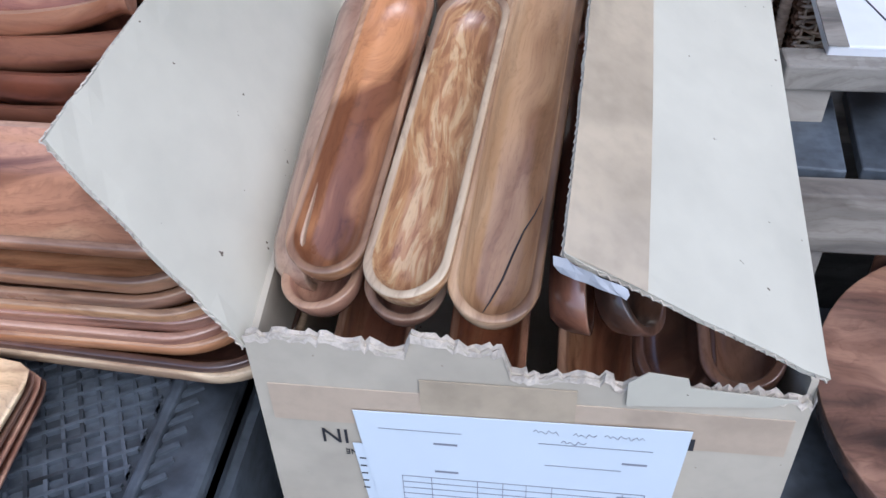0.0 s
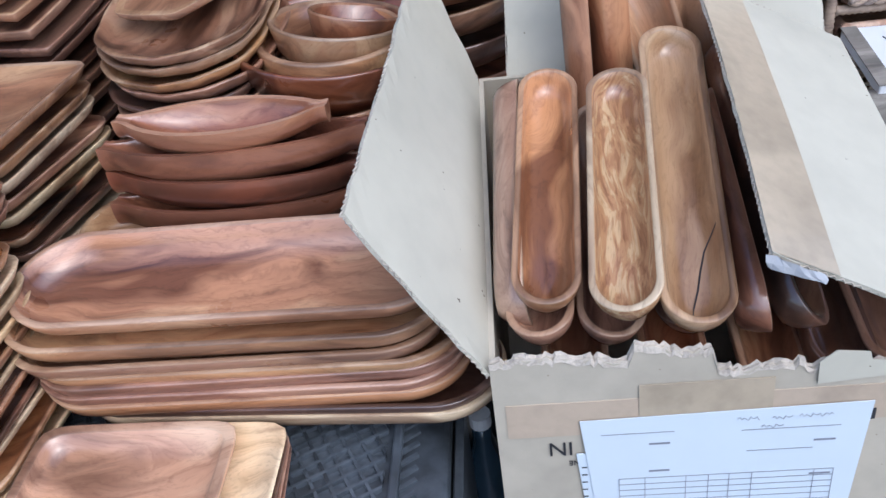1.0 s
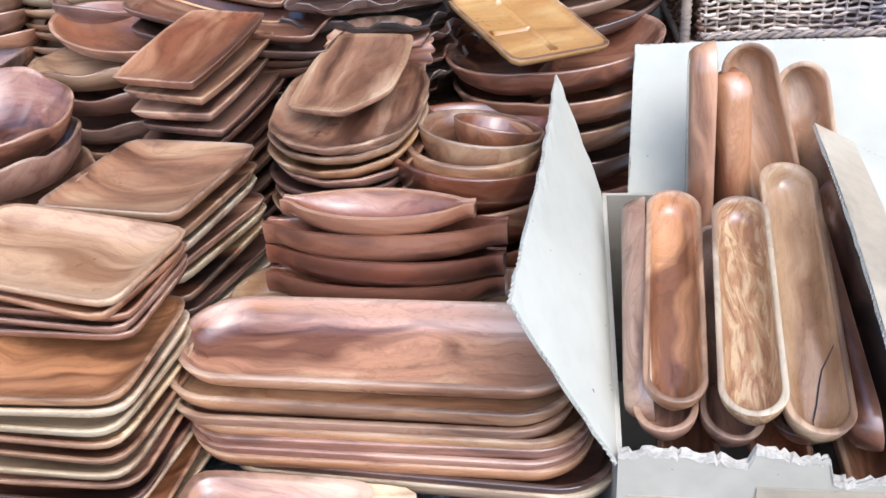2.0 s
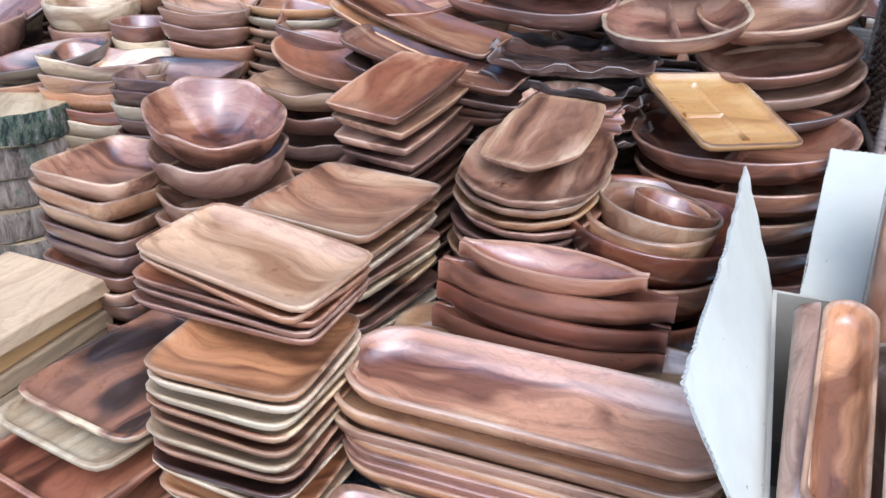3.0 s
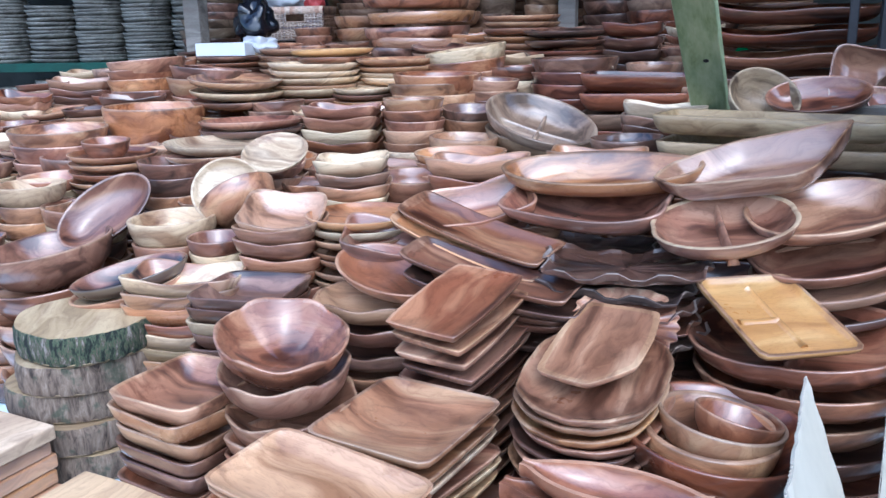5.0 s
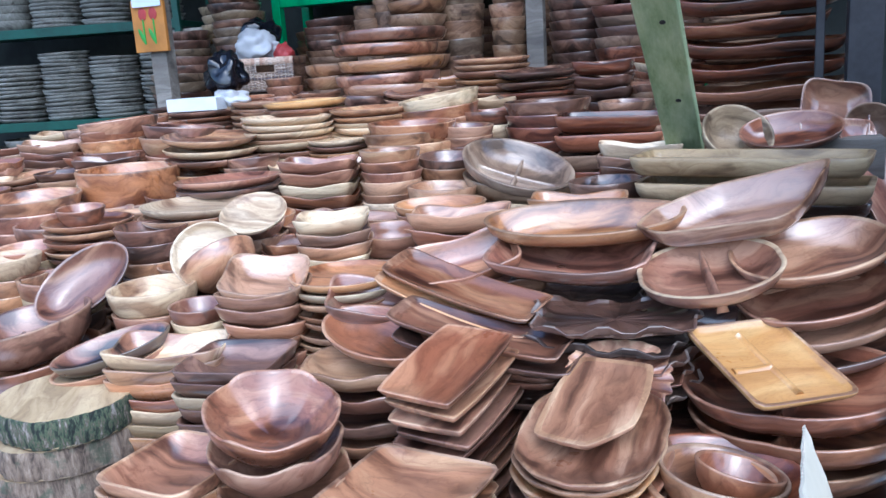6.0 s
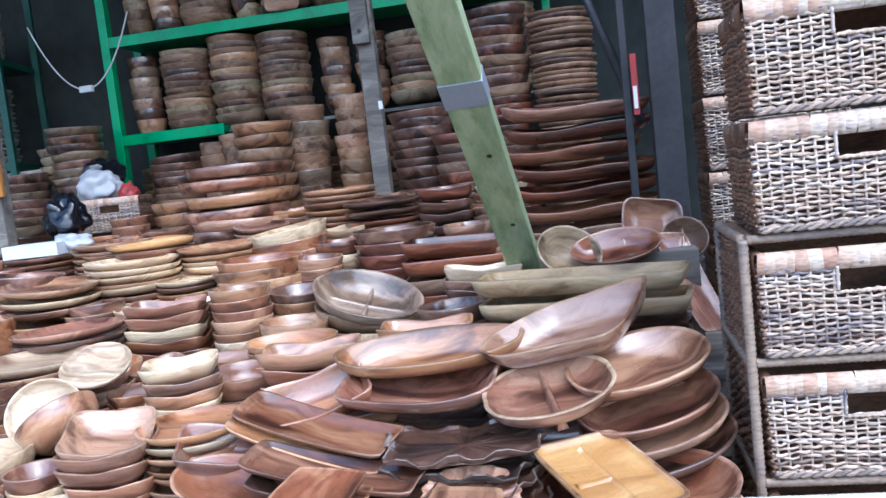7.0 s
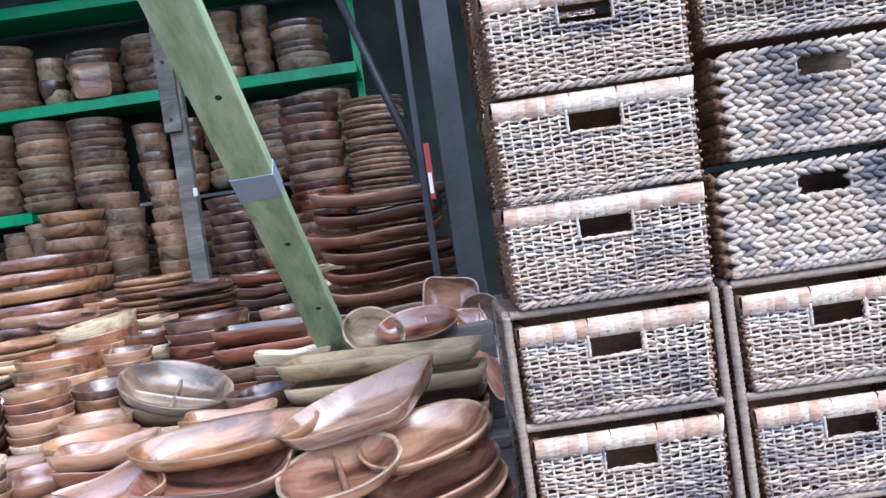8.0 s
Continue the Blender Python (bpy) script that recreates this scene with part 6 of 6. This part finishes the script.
# stacks behind the bags and the sign post; dark woods stand in for the dimness
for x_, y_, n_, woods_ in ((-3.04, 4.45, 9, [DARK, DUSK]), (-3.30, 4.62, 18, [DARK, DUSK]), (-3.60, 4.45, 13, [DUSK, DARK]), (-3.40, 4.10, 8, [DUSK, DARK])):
    shelf_stack("shelf_bowl", x_, y_, T4, n_, 0.052, woods_, "bowl in a stack at the back, darkened for shade")
plastic_bag("dark_bag", -3.04, 4.45, T4 + 0.49, 0.13, 0.10, 0.12, BLACKBAG, "dark plastic bag lying on stacked bowls", 21)


# grey dusty ware on the left shelves
def left_shelf():
    u = base_of("dark_green_shelf", pose(-4.75, 4.6, 0, 0, 0, 14), "dark green steel shelf with dusty grey ware", "shelf")
    for z in (0.75, 1.34, 1.95, 2.6):
        part("shelf_board", boxed(-1.6, 1.0, -0.25, 0.25, z - 0.02, z + 0.02, 0.003), DKGREEN, u)
        part("front_rail", boxed(-1.6, 1.0, -0.27, -0.251, z - 0.03, z + 0.03, 0.003), DKGREEN, u)
    for x_ in (-1.6, 1.0):
        for y_ in (-0.25, 0.25):
            part("upright", boxed(x_ - 0.02, x_ + 0.02, y_ - 0.02 + 0.045 * (1 if y_ > 0 else -1), y_ + 0.02 + 0.045 * (1 if y_ > 0 else -1), 0, 4.18), DKGREEN, u)


left_shelf()
lm = pose(-4.75, 4.6, 0, 0, 0, 14)
for z, hi in ((0.77, 0.5), (1.36, 0.5), (1.97, 0.5), (2.62, 0.5)):
    for k in range(7):
        px = lm @ Vector((-1.4 + k * 0.36, -0.02, 0))
        key, st = rng.choice((("grey_plate", 0.024), ("shelf_bowl", 0.05), ("grey_plate", 0.028)))
        for i in range(int(hi * rng.uniform(0.7, 1.0) / st)):
            FAR.append((key, GREY, pose(px.x + rng.uniform(-0.012, 0.012), px.y, z + 0.002 + i * st, rng.uniform(-2, 2), rng.uniform(-2, 2), rng.uniform(0, 360))))
table(-5.4, -3.65, 2.9, 4.0, 1.0, BARE, "low wooden table with grey ware")
for k in range(44):
    put("side_plate" if k % 3 else "small_bowl", GREY, pose(rng.uniform(-4.25, -3.3), rng.uniform(2.45, 2.95), T3 + 0.012 + 0.004 * k, rng.uniform(-35, 35), rng.uniform(-25, 25), rng.uniform(0, 360)), "grey_dish", "dish lying loose in a heap", "dish", "heap of grey dishes")


def sign_post():
    p = base_of("thin_post", pose(-3.12, 3.62, 0), "thin rough timber post carrying painted signs", "post")
    part("post", boxed(-0.05, 0.05, -0.04, 0.04, 0, 4.18, 0.006), BARE, p)


sign_post()


def tulip_sign(z):
    s = base_of("tulip_sign", pose(-3.13, 3.56, z), "orange wooden sign with painted tulips hung on a post", "sign", "tulip signs")
    part("board", boxed(-0.10, 0.10, -0.012, 0.012, 0, 0.26, 0.004), ORANGE, s)
    for x_ in (-0.03, 0.035):
        f = part("flower", bmesh_ball(0.026, 0.004, 0.032), REDPAINT, s, m=pose(x_, -0.014, 0.19))
        part("stem", boxed(-0.004, 0.004, -0.0165, -0.0125, 0.04, 0.17, m=pose(x_, 0, 0)), LEAFPAINT, s)
        part("leaf", bmesh_ball(0.012, 0.003, 0.045), LEAFPAINT, s, m=pose(x_ - 0.016, -0.014, 0.08, 0, -25, 0))


def bmesh_ball(rx, ry, rz):
    bm = bmesh.new()
    bmesh.ops.create_uvsphere(bm, u_segments=14, v_segments=8, radius=1)
    bmesh.ops.scale(bm, vec=(rx, ry, rz), verts=bm.verts)
    return bm


tulip_sign(1.74)
tulip_sign(2.06)
solid("price_note", boxed(-0.085, 0.085, -0.001, 0.001, 0, 0.12), PAPER, pose(-3.12, 3.535, 1.965, 0, 0, 3), "white paper note pinned on the signs", "note")
plastic_bag("hanging_bag", -3.20, 3.545, 2.33, 0.14, 0.05, 0.17, WHITEBAG, "white plastic bag hanging on the post", 4)
cord = base_of("electric_flex", pose(-3.16, 4.6, 2.36), "white electric flex hanging in a loop with a switch", "flex")
part("flex", tube(bmesh.new(), [(-0.34 + 0.68 * k / 24, 0, 0.42 * (2 * k / 24 - 1) ** 2) for k in range(25)], 0.005, 6), CORD, cord, smooth=True)
part("switch", boxed(-0.045, 0.045, -0.018, 0.012, -0.02, 0.02, 0.006), CORD, cord)
shelf_stack("shelf_bowl", -3.45, 4.75, T4, 14, 0.06, [GREY, OLIVE], "dusty bowl in a stack")
shelf_stack("shelf_bowl", -3.75, 4.75, T4, 12, 0.06, [GREY, OLIVE], "dusty bowl in a stack")


# ---- more stacks between the others ----
KINDS = (("round_bowl", 0.034, "round_bowl", "round bowl in a stack", "bowl"), ("round_plate", 0.024, "round_plate", "round plate in a stack", "plate"),
         ("deep_rect_dish", 0.034, "rectangular_dish", "rectangular dish in a stack", "dish"), ("small_square_bowl", 0.034, "square_bowl", "small square bowl in a stack", "bowl"),
         ("low_bowl", 0.05, "low_bowl", "low straight-sided bowl in a stack", "bowl"), ("oval_dish", 0.03, "oval_dish", "oval dish in a stack", "dish"))
MIX = [RED, ROSE, HONEY, TAN, CREAM, RED, DARK, ROSE]
for y_, x0, x1, low, hi, gap in ((1.36, -2.2, -1.0, 0.98, 1.04, 0.16), (1.58, -2.5, -0.75, 1.06, 1.13, 0.165), (1.72, -2.6, -0.55, 1.10, 1.17, 0.165), (1.90, -2.9, -0.35, 1.14, 1.2, 0.17), (2.06, -3.0, -0.45, 1.16, 1.22, 0.17),
                                 (2.28, -3.2, -0.5, 1.2, 1.27, 0.19), (2.50, -3.2, -0.5, 1.24, 1.32, 0.19), (2.75, -3.3, -0.45, 1.29, 1.38, 0.2), (2.98, -3.3, -0.6, 1.33, 1.42, 0.2),
                                 (3.25, -3.2, -0.5, 1.38, 1.46, 0.22), (3.5, -3.0, -0.5, 1.42, 1.52, 0.22), (3.8, -2.6, -0.4, 1.46, 1.58, 0.26)):
    x_ = x0
    while x_ < x1:
        if all(math.hypot(x_ - sx, y_ - sy) > gap for sx, sy in SPOTS):
            key, st, nm, wt, ct = rng.choice(KINDS)
            woods_ = rng.sample(MIX, 4)
            pile(key, woods_, x_, y_, rng.uniform(low, hi), nm, wt, ct, st, rng.uniform(0, 60), lean=(rng.uniform(-3, 5), rng.uniform(-4, 4)))
        x_ += 0.03


def far_ware():
    """The ware too far off to tell apart, joined."""
    verts, faces, slots, mats = [], [], [], []
    for key, material, m in FAR:
        me = DISHES[key][0]
        n = len(verts)
        verts += [tuple(m @ v.co) for v in me.vertices]
        faces += [tuple(n + i for i in p.vertices) for p in me.polygons]
        if material not in mats:
            mats.append(material)
        slots += [mats.index(material)] * len(me.polygons)
    me = bpy.data.meshes.new("far_ware")
    me.from_pydata(verts, [], faces)
    for mt in mats:
        me.materials.append(mt)
    me.polygons.foreach_set("material_index", slots)
    me.polygons.foreach_set("use_smooth", [True] * len(me.polygons))
    tagged(new("far_ware", me), "dusty wooden dishes stacked on far shelves", "dishes", kind="stuff")


far_ware()
